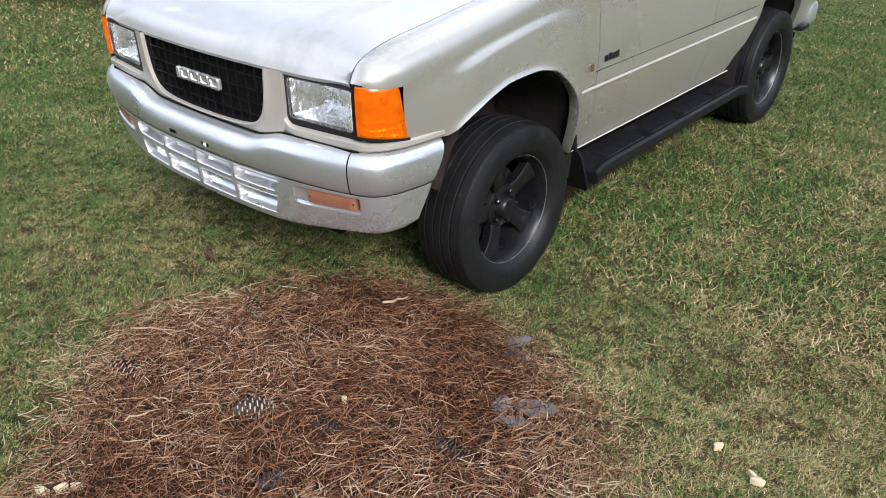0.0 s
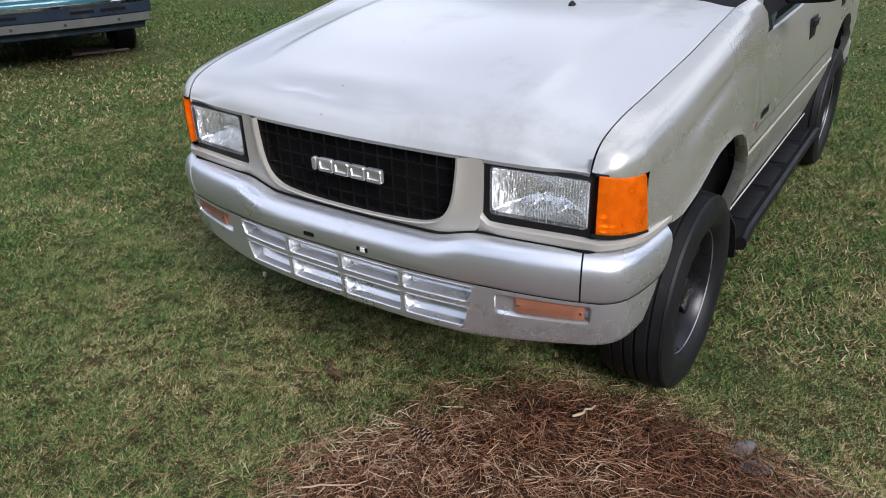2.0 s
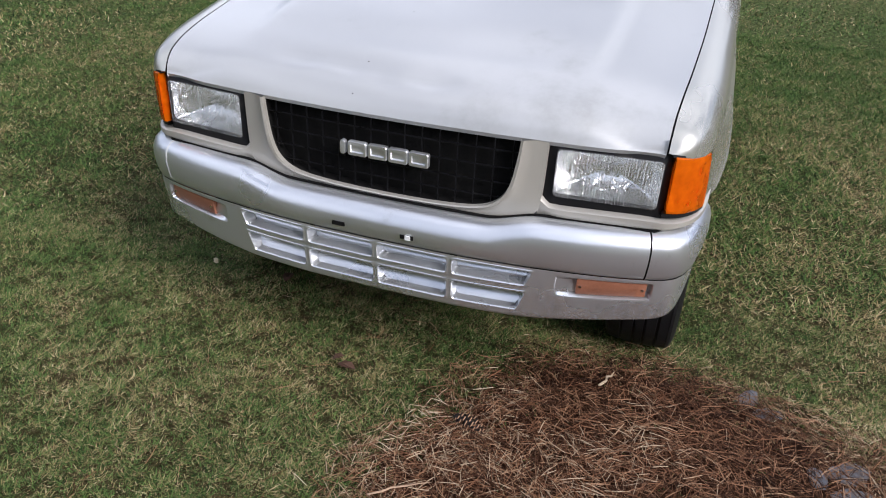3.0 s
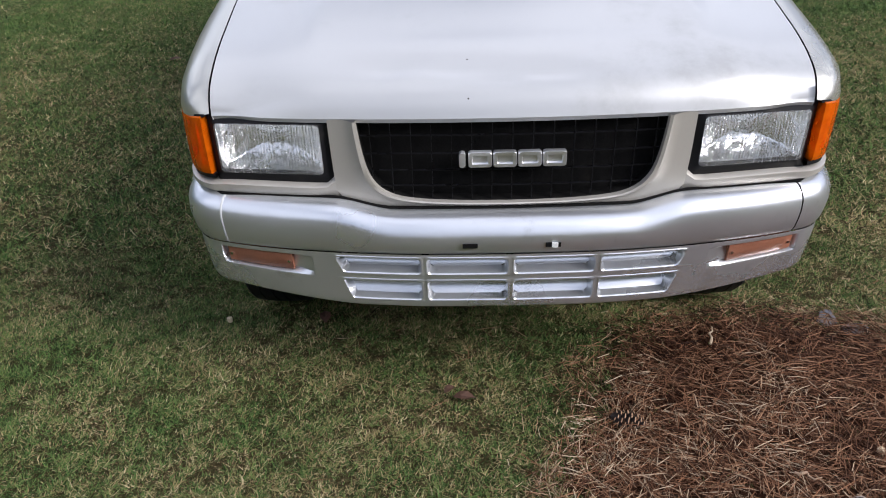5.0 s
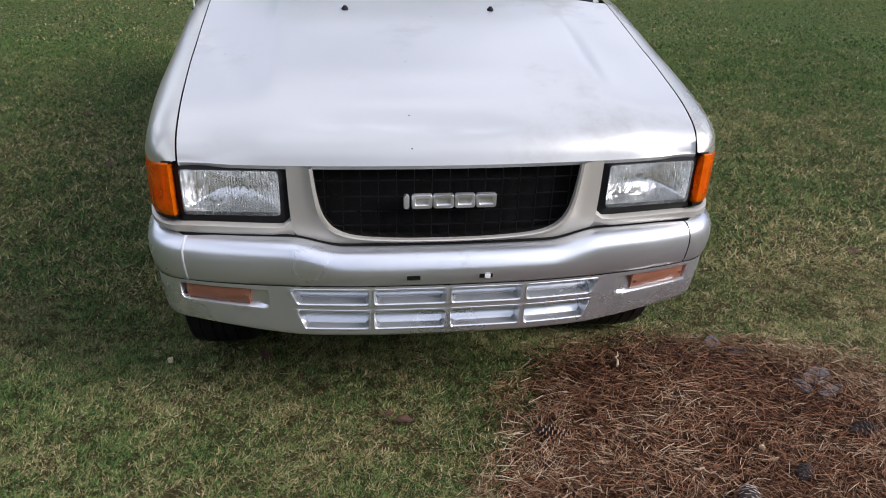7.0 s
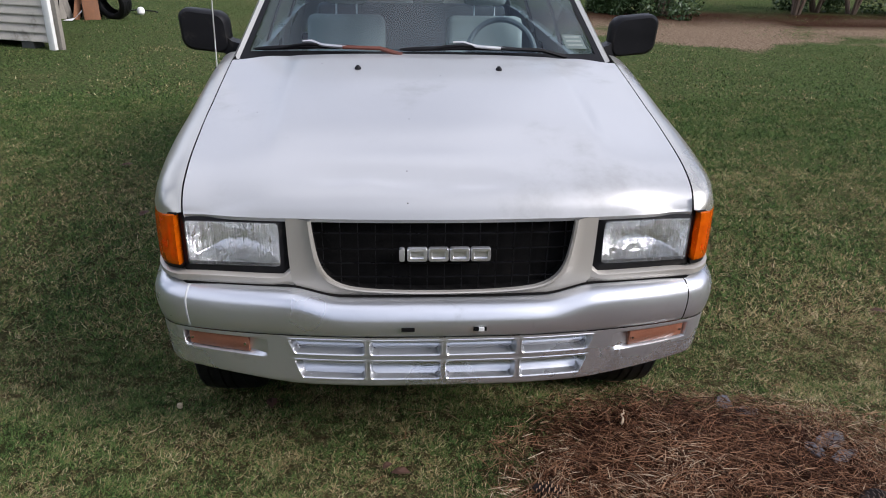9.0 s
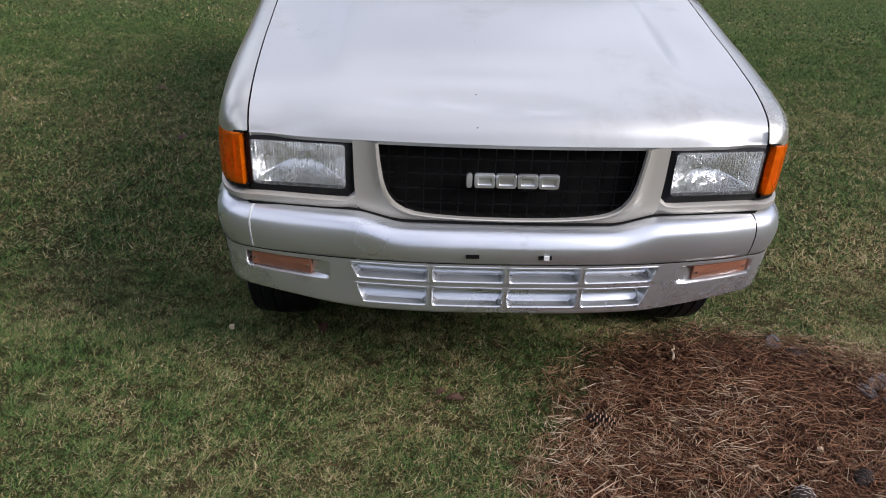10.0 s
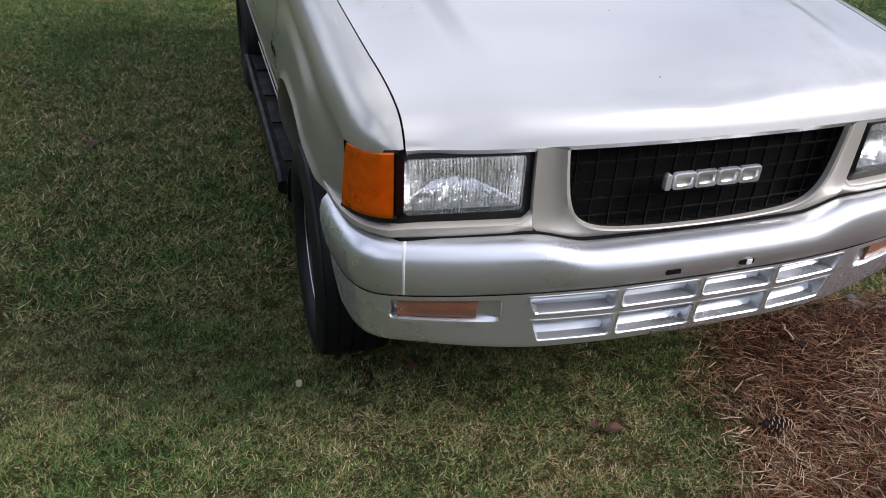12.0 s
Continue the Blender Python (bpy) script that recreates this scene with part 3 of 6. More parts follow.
# hood
HOOD_Y = curve_through([(0, 0.0), (0.04, 0.009), (0.08, 0.026), (0.11, 0.047), (0.14, 0.073), (0.18, 0.115), (0.25, 0.2), (1.0, 1.15)])
HOOD_EDGE_Y = curve_through([(0, 0.001), (0.04, 0.010), (0.08, 0.027), (0.11, 0.048), (0.14, 0.073), (0.18, 0.113), (0.25, 0.195), (1.0, 1.065)])
HOOD_Z = curve_through([(0, 0.976), (0.04, 1.004), (0.08, 1.030), (0.11, 1.049), (0.14, 1.064), (0.18, 1.080), (0.25, 1.104), (0.5, 1.158), (0.75, 1.200), (1.0, 1.226)])
DENTS = ((-0.12, 0.150, 0.12, 0.034, -0.010), (0.10, 0.140, 0.08, 0.030, -0.009), (-0.02, 0.115, 0.06, 0.022, -0.005), (-0.30, 0.155, 0.09, 0.030, -0.007), (0.02, 0.21, 0.30, 0.05, 0.005), (0.30, 0.3, 0.12, 0.09, -0.003), (-0.22, 0.13, 0.05, 0.018, 0.004), (0.20, 0.165, 0.05, 0.02, 0.003))


def hood_point(u, v):
    """u across from -1 to 1, v from the lower front edge to the rear edge."""
    ax = abs(u)
    # profile of the lip and the top: (how far back, height)
    prof_y = HOOD_Y(v)
    prof_z = HOOD_Z(v)
    x = u * (SEAM_X(prof_y) - 0.0048)
    y0 = FACE(x) - 0.002
    y = prof_y + y0 * (1 - v) + (0.02 - 0.07 * x * x) * v
    edge_y = HOOD_EDGE_Y(v)
    y = lerp(y, edge_y, smooth(0.80, 1.0, ax))
    crown = smooth(1.0, 0.25, ax)
    edge_z = lerp(0.978, SEAM_Z(y), smooth(0.0, 0.03, v))
    z = lerp(edge_z, prof_z, smooth(1.0, 0.66, ax))
    z += 0.010 * crown * smooth(0.25, 0.6, v)
    # raised centre with soft shoulders
    z += 0.013 * smooth(0.715, 0.665, ax) * smooth(0.17, 0.4, v) * smooth(1.05, 0.9, v)
    z += 0.0025 * noise.noise((x * 16, v * 40, 3.0)) * smooth(0.06, 0.12, v) * smooth(0.22, 0.16, v) * smooth(0.5, 0.3, ax)
    # shallow dents behind the lip
    for cx, cv, wx, wv, d in DENTS:
        z += d * math.exp(-(((x - cx) / wx) ** 2) - ((v - cv) / wv) ** 2)
    return (x, y, z)


vs = spread(0, 0.16, 17) + spread(0.18, 0.3, 8) + spread(0.33, 1, 24)
us = spread(-1, -0.9, 5) + spread(-0.87, 0.87, 57) + spread(0.9, 1, 5)
rows = [[hood_point(u, v) for u in us] for v in vs]
bm = loft(rows)
bm.normal_update()
# folded rim under the edges
for line in ([r[0] for r in rows], [r[-1] for r in rows], rows[0], rows[-1]):
    add_loft(bm, [line, [(p[0] * 0.995, p[1] + (0.006 if line is rows[0] else 0), p[2] - 0.012) for p in line]])
hood = part("hood", bm, HOOD_PAINT, car, "weathered silver hood, dented behind its front lip", angle=60)
for s in (1, -1):
    part("hood_gap", loft([[(s * (SEAM_X(y) - 0.038), y, SEAM_Z(y) - 0.02), (s * (SEAM_X(y) + 0.007), y, SEAM_Z(y) - 0.010)] for y in spread(0.06, 1.12, 24)]), BLACK_DULL, hood, "dark gap beside the hood")
# washer nozzles
for x in (-0.272, 0.268):
    bm = bmesh.new()
    z = hood_point(x / 0.77, 0.79)[2]
    y = hood_point(x / 0.77, 0.79)[1]
    add_loft(bm, [[(x + r * math.cos(a * math.pi / 5), y + 1.3 * r * math.sin(a * math.pi / 5), z + h) for a in range(10)] for r, h in ((0.013, -0.002), (0.012, 0.005), (0.007, 0.011), (0.005, 0.014))], True, True)
    part("washer_nozzle", bm, BLACK, hood, "small black washer nozzle")

# ---- front: header panel, grille, lamps ----
OPEN = [(0.0, 0.752), (0.10, 0.753), (0.20, 0.757), (0.26, 0.763), (0.30, 0.774), (0.33, 0.793), (0.350, 0.820), (0.362, 0.855), (0.370, 0.90), (0.375, 0.94), (0.378, 0.972)]
OUTER = [(0.0, 0.722), (0.11, 0.722), (0.22, 0.724), (0.31, 0.730), (0.37, 0.742), (0.41, 0.757), (0.438, 0.775), (0.444, 0.83), (0.446, 0.88), (0.447, 0.93), (0.448, 0.976)]


def fine_line(pts, n):
    d = [0.0]
    for a, b in zip(pts, pts[1:]):
        d.append(d[-1] + math.hypot(b[0] - a[0], b[1] - a[1]))
    fx, fz = curve_through(list(zip(d, [p[0] for p in pts]))), curve_through(list(zip(d, [p[1] for p in pts])))
    return [(fx(q), fz(q)) for q in spread(0, d[-1], n)]


inner, outer = fine_line(OPEN, 34), fine_line(OUTER, 34)
full_in = [(-x, z) for x, z in inner[::-1]] + inner[1:]
full_out = [(-x, z) for x, z in outer[::-1]] + outer[1:]
rows = []
for t, dy in ((-0.012, 0.003), (-0.01, 0.0), (0.0, -0.012), (0.10, -0.014), (0.2, -0.008), (0.5, -0.002), (1.0, 0.0), (1.001, 0.03)):
    rows.append([(lerp(a[0], b[0], t), FACE(lerp(a[0], b[0], t)) + dy, lerp(a[1], b[1], t)) for a, b in zip(full_in, full_out)])
bm = loft(rows)
well = loft([[(lerp(a[0], b[0], -0.0118), FACE(a[0]) + d, lerp(a[1], b[1], -0.0118)) for a, b in zip(full_in, full_out)] for d in (0.003, 0.045)])
header = part("header_panel", bm, TRIM_PAINT, car, "beige silver grille surround", angle=45)
for s in (1, -1):
    rows = []
    corner = [(x, FACE(x) + 0.007 * smooth(0.50, 0.436, x)) for x in spread(0.436, 0.757, 12)] + fine_line([(0.768, 0.003), (0.784, 0.012), (0.808, 0.034), (0.829, 0.066), (0.845, 0.108), (0.855, 0.16), (0.861, 0.23), (0.864, 0.30)], 14)
    for k, (x, y0) in enumerate(corner):
        fil = 0.030 * (1 - smooth(0.430, 0.475, x)) ** 1.5
        h = lerp(0.022, 0.014, smooth(0.70, 0.815, x))
        zc = lerp(0.780, 0.7855, smooth(0.44, 0.8, x))
        q = corner[min(k + 1, len(corner) - 1)]
        r = corner[max(k - 1, 0)]
        d = Vector((q[0] - r[0], q[1] - r[1])).normalized()
        rows.append([(s * (x - d.y * e), y0 + d.x * e, zc + v) for e, v in ((0.05, h * 0.6 + fil), (0.004, h * 0.75 + fil), (-0.006, h * 0.45 + fil * 0.8), (-0.006, -h * 0.5), (0.004, -h), (0.05, -h))])
    part("lamp_sill", loft(rows, cap=True), TRIM_PAINT, header, angle=45)

grille = root("grille", (0, -0.02, 0.86), "", "")
grille.parent = car
grille.matrix_parent_inverse = car.matrix_basis.inverted()
grille.matrix_basis = Matrix.Translation((0, -0.02, 0.86))
low = curve_through([(x, z) for x, z in OPEN[:10]])
part("well", well, BLACK_DULL, grille, "dark grille well")
bm = loft([[(x, FACE(x) + d, z) for d, z in ((0.038, 0.73), (0.038, 0.985), (0.05, 0.985), (0.05, 0.73))] for x in spread(-0.40, 0.40, 16)], True, True)
part("backing", bm, BLACK_DULL, grille)
for k in range(-7, 8):
    x = 0.0502 * k + 0.004
    zl = low(abs(x)) - 0.003
    part("upright_bar", box(x - 0.0011, x + 0.0011, FACE(x) + 0.009, FACE(x) + 0.016, zl + 0.004, 0.968), GRILLE, grille, angle=0)
for z in (0.792, 0.835, 0.880, 0.928):
    xe = 0.375 if z > 0.9 else max(x for x, q in inner if q <= z)
    rows = [[(x, FACE(x) + 0.0085, z + 0.001), (x, FACE(x) + 0.016, z + 0.001), (x, FACE(x) + 0.016, z - 0.001), (x, FACE(x) + 0.0085, z - 0.001)] for x in spread(-xe, xe, 16)]
    part("cross_bar", loft(rows, True, True), GRILLE, grille, angle=0)
# the maker's badge as plain raised chrome blocks
bx = -0.129
for wid in (0.016, 0.058, 0.058, 0.058, 0.058):
    loop = rounded_rect(bx, bx + wid, 0.852, 0.894, 0.007, 3)
    hole = rounded_rect(bx + 0.011, bx + wid - 0.011, 0.863, 0.883, 0.003, 3) if wid > 0.03 else None
    y0 = -0.066
    bm = bmesh.new()
    shrink = lambda pts, k: [((p[0] - bx - wid / 2) * k + bx + wid / 2, (p[1] - 0.873) * k + 0.873) for p in pts]  # noqa: E731
    rows = [[(p[0], y0 + 0.014, p[1]) for p in loop], [(p[0], y0 + 0.003, p[1]) for p in loop], [(p[0], y0, p[1]) for p in shrink(loop, 0.93)]]
    if hole:
        rows += [[(p[0], y0, p[1]) for p in shrink(hole, 1.12)], [(p[0], y0 + 0.006, p[1]) for p in hole]]
        add_loft(bm, rows, True)
        bm.faces.new([bm.verts.new((p[0], y0 + 0.006, p[1])) for p in hole])
    else:
        add_loft(bm, rows, True, True)
    part("badge_block", bm, BADGE, grille, "plain chrome badge block")
    bx += wid + 0.0028 + (0.004 if wid < 0.03 else 0)


def headlamp(s):
    """Rectangular lamp with a chrome bowl behind fluted glass."""
    lamp = part("headlamp", loft_frame(s, 0.440, 0.753, 0.790, 0.986, 0.470, 0.737, 0.825, 0.956), BLACK, car, "clear rectangular headlamp with fluted glass", angle=30)
    # bowl
    rows = []
    for k, (f, d) in enumerate(((1.0, 0.006), (0.96, 0.03), (0.80, 0.06), (0.45, 0.085), (0.12, 0.092))):
        rows.append([(s * lerp(0.60, x, f), FACE(x) * f + FACE(0.6) * (1 - f) + d, lerp(0.890, z, f)) for x, z in rounded_rect(0.468, 0.739, 0.823, 0.958, 0.012)])
    bm = loft(rows, True)
    bm.faces.new([bm.verts.new(p) for p in rows[-1]])
    part("reflector", bm, REFLECTOR, lamp, "bright chrome bowl")
    part("bulb", tube([(s * 0.60, 0.06, 0.899), (s * 0.60, 0.03, 0.899), (s * 0.60, 0.012, 0.899)], [0.012, 0.012, 0.006], 10), CHROME, lamp)
    rows = []
    pts = rounded_rect(0.469, 0.738, 0.824, 0.958, 0.010)
    for f, dy in ((1.0, 0.014), (1.0, 0.006), (0.985, 0.000), (0.95, -0.003), (0.5, -0.006), (0.1, -0.007)):
        rows.append([(s * lerp(0.60, x, f), FACE(lerp(0.60, x, f)) + dy, lerp(0.890, z, f)) for x, z in pts])
    bm = loft(rows, True)
    bm.faces.new([bm.verts.new(p) for p in rows[-1]])
    bmesh.ops.remove_doubles(bm, verts=bm.verts, dist=1e-5)
    bmesh.ops.recalc_face_normals(bm, faces=bm.faces)
    part("lens", bm, LAMP_GLASS, lamp, "fluted clear glass", angle=50)
    return lamp


def loft_frame(s, x0, x1, z0, z1, i0, i1, j0, j1):
    o, i = rounded_rect(x0, x1, z0, z1, 0.012), rounded_rect(i0, i1, j0, j1, 0.012)
    rows = [[(s * x, FACE(x) + 0.06, z) for x, z in o], [(s * x, FACE(x) + 0.016, z) for x, z in o], [(s * x, FACE(x) + 0.004, z) for x, z in i], [(s * x, FACE(x) + 0.05, z) for x, z in i]]
    return loft(rows, True)


def corner_lamp(s):
    """Amber lamp that wraps round the corner."""
    plan = fine_line([(0.7565, 0.0), (0.779, 0.010), (0.803, 0.032), (0.823, 0.065), (0.838, 0.108)], 16)

    def skin(t, z, d):
        i = min(int(t * 15), 14)
        f = t * 15 - i
        x, y = lerp(plan[i][0], plan[i + 1][0], f), lerp(plan[i][1], plan[i + 1][1], f)
        tilt = 0.009 * (0.965 - z) / 0.15 * t
        nx, ny = lerp(0.25, 0.97, t), lerp(-0.97, -0.25, t)
        return (s * (x + tilt + nx * d), y + 0.02 * (0.965 - z) / 0.15 * t + ny * d, z)
    top = lambda t: lerp(0.978, 0.967, t)  # noqa: E731
    bot = lambda t: lerp(0.818, 0.800, t)  # noqa: E731
    ts = spread(0, 1, 16)
    rows = []
    for f, d in ((0.0, -0.03), (0.0, 0.0), (0.03, 0.006), (0.12, 0.008), (0.5, 0.009), (0.88, 0.008), (0.97, 0.006), (1.0, 0.0), (1.0, -0.03)):
        rows.append([skin(0.03 + 0.94 * t, lerp(bot(t), top(t), f), d) for t in ts])
    bm = loft(rows, cap=False)
    for side in (0, -1):
        bm.faces.new([bm.verts.new(r[side]) for r in rows])
    lamp = part("corner_lamp", bm, AMBER_GLASS, car, "amber wraparound corner lamp", angle=40)
    # dark gasket behind the lens
    rows = [[skin(t, lerp(bot(t), top(t), f), d) for t in spread(-0.03, 1.04, 16)] for f, d in ((-0.06, -0.03), (-0.05, 0.002), (0.015, 0.002), (0.02, -0.026), (0.98, -0.026), (0.985, 0.002), (1.025, 0.0), (1.03, -0.03))]
    part("gasket", loft(rows), BLACK, lamp, angle=40)
    rows = [[skin(t, lerp(bot(t), top(t), f), d) for t in spread(0.04, 0.96, 14)] for f, d in ((0.04, -0.006), (0.2, -0.016), (0.5, -0.020), (0.8, -0.016), (0.96, -0.006))]
    part("reflector", loft(rows), FACETS, lamp, "faceted bright backing", angle=40)
    # amber ribs moulded inside
    for t in (0.25, 0.5, 0.75):
        z0, z1 = bot(t) + 0.02, top(t) - 0.02
        part("rib", loft([[skin(t - 0.004, z, -0.012), skin(t, z, -0.0015), skin(t + 0.004, z, -0.012)] for z in spread(z0, z1, 5)]), AMBER, lamp)
    return lamp


for s in (1, -1):
    headlamp(s)
    corner_lamp(s)
# dark strip drawn for the shade in the gap under the hood lip
bm = loft([[(x, FACE(x) + 0.03, 0.96), (x, FACE(x) + 0.038 + 0.02 * smooth(0.5, 0.74, abs(x)), 0.982), (x, FACE(x) + 0.1, 0.984)] for x in spread(-0.75, 0.75, 20)])
part("hood_lip_gap_shade", bm, BLACK_DULL, car, "dark strip drawn for the shade in the gap under the hood lip")

# ---- bumper ----
BP = fine_line([(0.0, -0.138), (0.2, -0.134), (0.4, -0.117), (0.55, -0.094), (0.665, -0.069), (0.75, -0.044), (0.80, -0.024), (0.832, 0.002), (0.853, 0.034), (0.867, 0.075), (0.877, 0.13), (0.885, 0.20), (0.889, 0.33)], 60)
BP_X = [p[0] for p in BP]


def bp(q):
    """Plan point and outward normal at q from 0 (middle) to 1 (end)."""
    t = min(max(q, 0), 1) * 59
    i = min(int(t), 58)
    f = t - i
    a, b = BP[i], BP[i + 1]
    d = Vector((b[0] - a[0], b[1] - a[1])).normalized()
    return lerp(a[0], b[0], f), lerp(a[1], b[1], f), d.y, -d.x


def q_of(x):
    i = max(j for j in range(59) if BP_X[j] <= x)
    return (i + (x - BP_X[i]) / (BP_X[i + 1] - BP_X[i])) / 59


def b_top(x):
    return lerp(0.738, 0.768, smooth(0.30, 0.46, x))


def b_crease(x):
    return 0.636 - 0.006 * (x / 0.85) ** 2


# shadow gap between the bumper and the panel above it, drawn as a dark strip
rows = []
for x in spread(-0.80, 0.80, 60):
    y0 = FACE(x) + 0.06 * smooth(0.74, 0.82, abs(x)) - 0.0085
    zt = b_top(abs(x)) + 0.001
    rows.append([(x, y0 + 0.004, zt - 0.006), (x, y0, zt - 0.004), (x, y0, zt + 0.0005), (x, y0 + 0.006, zt + 0.0015)])
part("bumper_gap_shade", loft(rows), BLACK_DULL, car, "dark strip drawn as the shaded gap above the bumper", angle=0)


def b_bottom(x):
    return 0.449 + 0.036 * smooth(0.38, 0.84, x)


def upper_section(q):
    x = bp(q)[0]
    zt, zc = b_top(x), b_crease(x)
    return [(-0.135, zt - 0.012), (-0.075, zt - 0.004), (-0.050, zt), (-0.026, zt - 0.006), (-0.010, zt - 0.021), (-0.002, zt - 0.040), (0.0, lerp(zt, zc, 0.46)), (-0.0025, lerp(zt, zc, 0.66)), (-0.008, zc + 0.018), (-0.014, zc + 0.005), (-0.018, zc + 0.001), (-0.021, zc)]


def lower_y(w):
    """Set-back of the lower skin, w 1 at the crease and 0 at the bottom."""
    return -0.015 - 0.016 * (1 - w) ** 1.5 - 0.018 * smooth(0.10, 0.0, w)


def b_at(s, q, off, z):
    x, y, nx, ny = bp(q)
    return (s * (x + nx * off), y + ny * off, z)


def q_end(z):
    """Where the raked rear edge lies at height z."""
    yy = lerp(0.125, 0.270, (z - 0.44) / 0.32)
    j = max(k for k in range(60) if BP[k][1] <= yy)
    if j >= 59:
        return 1.0
    return min(1.0, (j + (yy - BP[j][1]) / (BP[j + 1][1] - BP[j][1])) / 59)


def low_pt(x, w, depth=0.0):
    """Point of the lower skin; x signed."""
    s = 1 if x >= 0 else -1
    q = q_of(min(abs(x), 0.865))
    z = lerp(b_bottom(abs(x)), b_crease(abs(x)), w)
    return b_at(s, q, lower_y(w) - depth, z)


Q_SEAM = q_of(0.748)
# middle cover, upper half
qs = spread(0, Q_SEAM - 0.0018, 30)
allq = [(-1, q) for q in qs[::-1]] + [(1, q) for q in qs[1:]]
bm = loft([[b_at(s, q, o, z) for o, z in upper_section(q)] for s, q in allq])
bumper = part("bumper", bm, BUMPER_PAINT, car, "silver moulded bumper cover with two rows of vents", angle=50)
# end caps
for s in (1, -1):
    rows = []
    for t in spread(0, 1, 16):
        row = []
        for o, z in upper_section(Q_SEAM + 0.002):
            q = lerp(Q_SEAM + 0.0018, q_end(z), t)
            z2 = z + (b_crease(bp(q)[0]) - b_crease(0.748)) * smooth(0.77, 0.6, z)
            row.append(b_at(s, q, o * (1 if t < 0.9 else 1), z2))
        rows.append(row)
    bm = loft(rows)
    rows = []
    for t in spread(0, 1, 16):
        row = []
        for w in [1.0, 0.97, 0.85, 0.7, 0.55, 0.4, 0.25, 0.15, 0.08, 0.03, 0.0]:
            zref = lerp(0.485, 0.63, w)
            q = lerp(q_of(0.80), q_end(zref), t)
            z = lerp(b_bottom(bp(q)[0]), b_crease(bp(q)[0]), w) + 0.012 * smooth(0.8, 1.0, t) * smooth(0.2, 0, w)
            row.append(b_at(s, q, lower_y(w), z))
        row.append(b_at(s, q, -0.08, b_bottom(bp(q)[0]) + 0.008))
        rows.append(row)
    add_loft(bm, rows)
    cap = part("end_cap", bm, BUMPER_PAINT, bumper, angle=50)
    # seam filler
    sec = upper_section(Q_SEAM)
    part("seam", loft([[b_at(s, q, o - d, z) for o, z in sec] for q, d in ((Q_SEAM - 0.010, 0.006), (Q_SEAM - 0.0022, -0.0006 * (s < 0)), (Q_SEAM + 0.0018, -0.0006 * (s < 0)), (Q_SEAM + 0.010, 0.006))]), PRIMER if s < 0 else BLACK_DULL, bumper, "pale primer line" if s < 0 else "dark seam")

# lower skin with pockets
cells = []
for row, (w0, w1) in enumerate(((0.640, 0.962), (0.170, 0.578))):
    for a, b in ((0.003, 0.222), (0.228, 0.459)):
        for s in (1, -1):
            cells.append((s, a, b, w0, w1, "vent", row))
for s in (1, -1):
    cells.append((s, 0.515, 0.780, 0.53, 0.94, "fog", 0))
gx = sorted({round(v, 4) for c in cells for v in (c[0] * c[1], c[0] * c[2])} | {round(v, 4) for v in spread(-0.80, 0.80, 41)})
gx = [gx[0]] + [b for a, b in zip(gx, gx[1:]) if b - a > 0.0045]
must = {round(c[0] * v, 4) for c in cells for v in (c[1], c[1] + 0.003, c[1] + 0.008, c[1] + 0.014, c[2] - 0.014, c[2] - 0.008, c[2] - 0.003, c[2])}
gx = sorted(set(gx) | must)
gw = sorted({w for c in cells for w in (c[3], c[3] + 0.035, c[3] + 0.075, c[4] - 0.075, c[4] - 0.035, c[4])} | {0.0, 0.03, 0.08, 0.13, 0.35, 0.7, 0.8, 0.985, 1.0})


def in_cell(x, w):
    return any(min(c[0] * c[1], c[0] * c[2]) < x < max(c[0] * c[1], c[0] * c[2]) and c[3] < w < c[4] for c in cells)


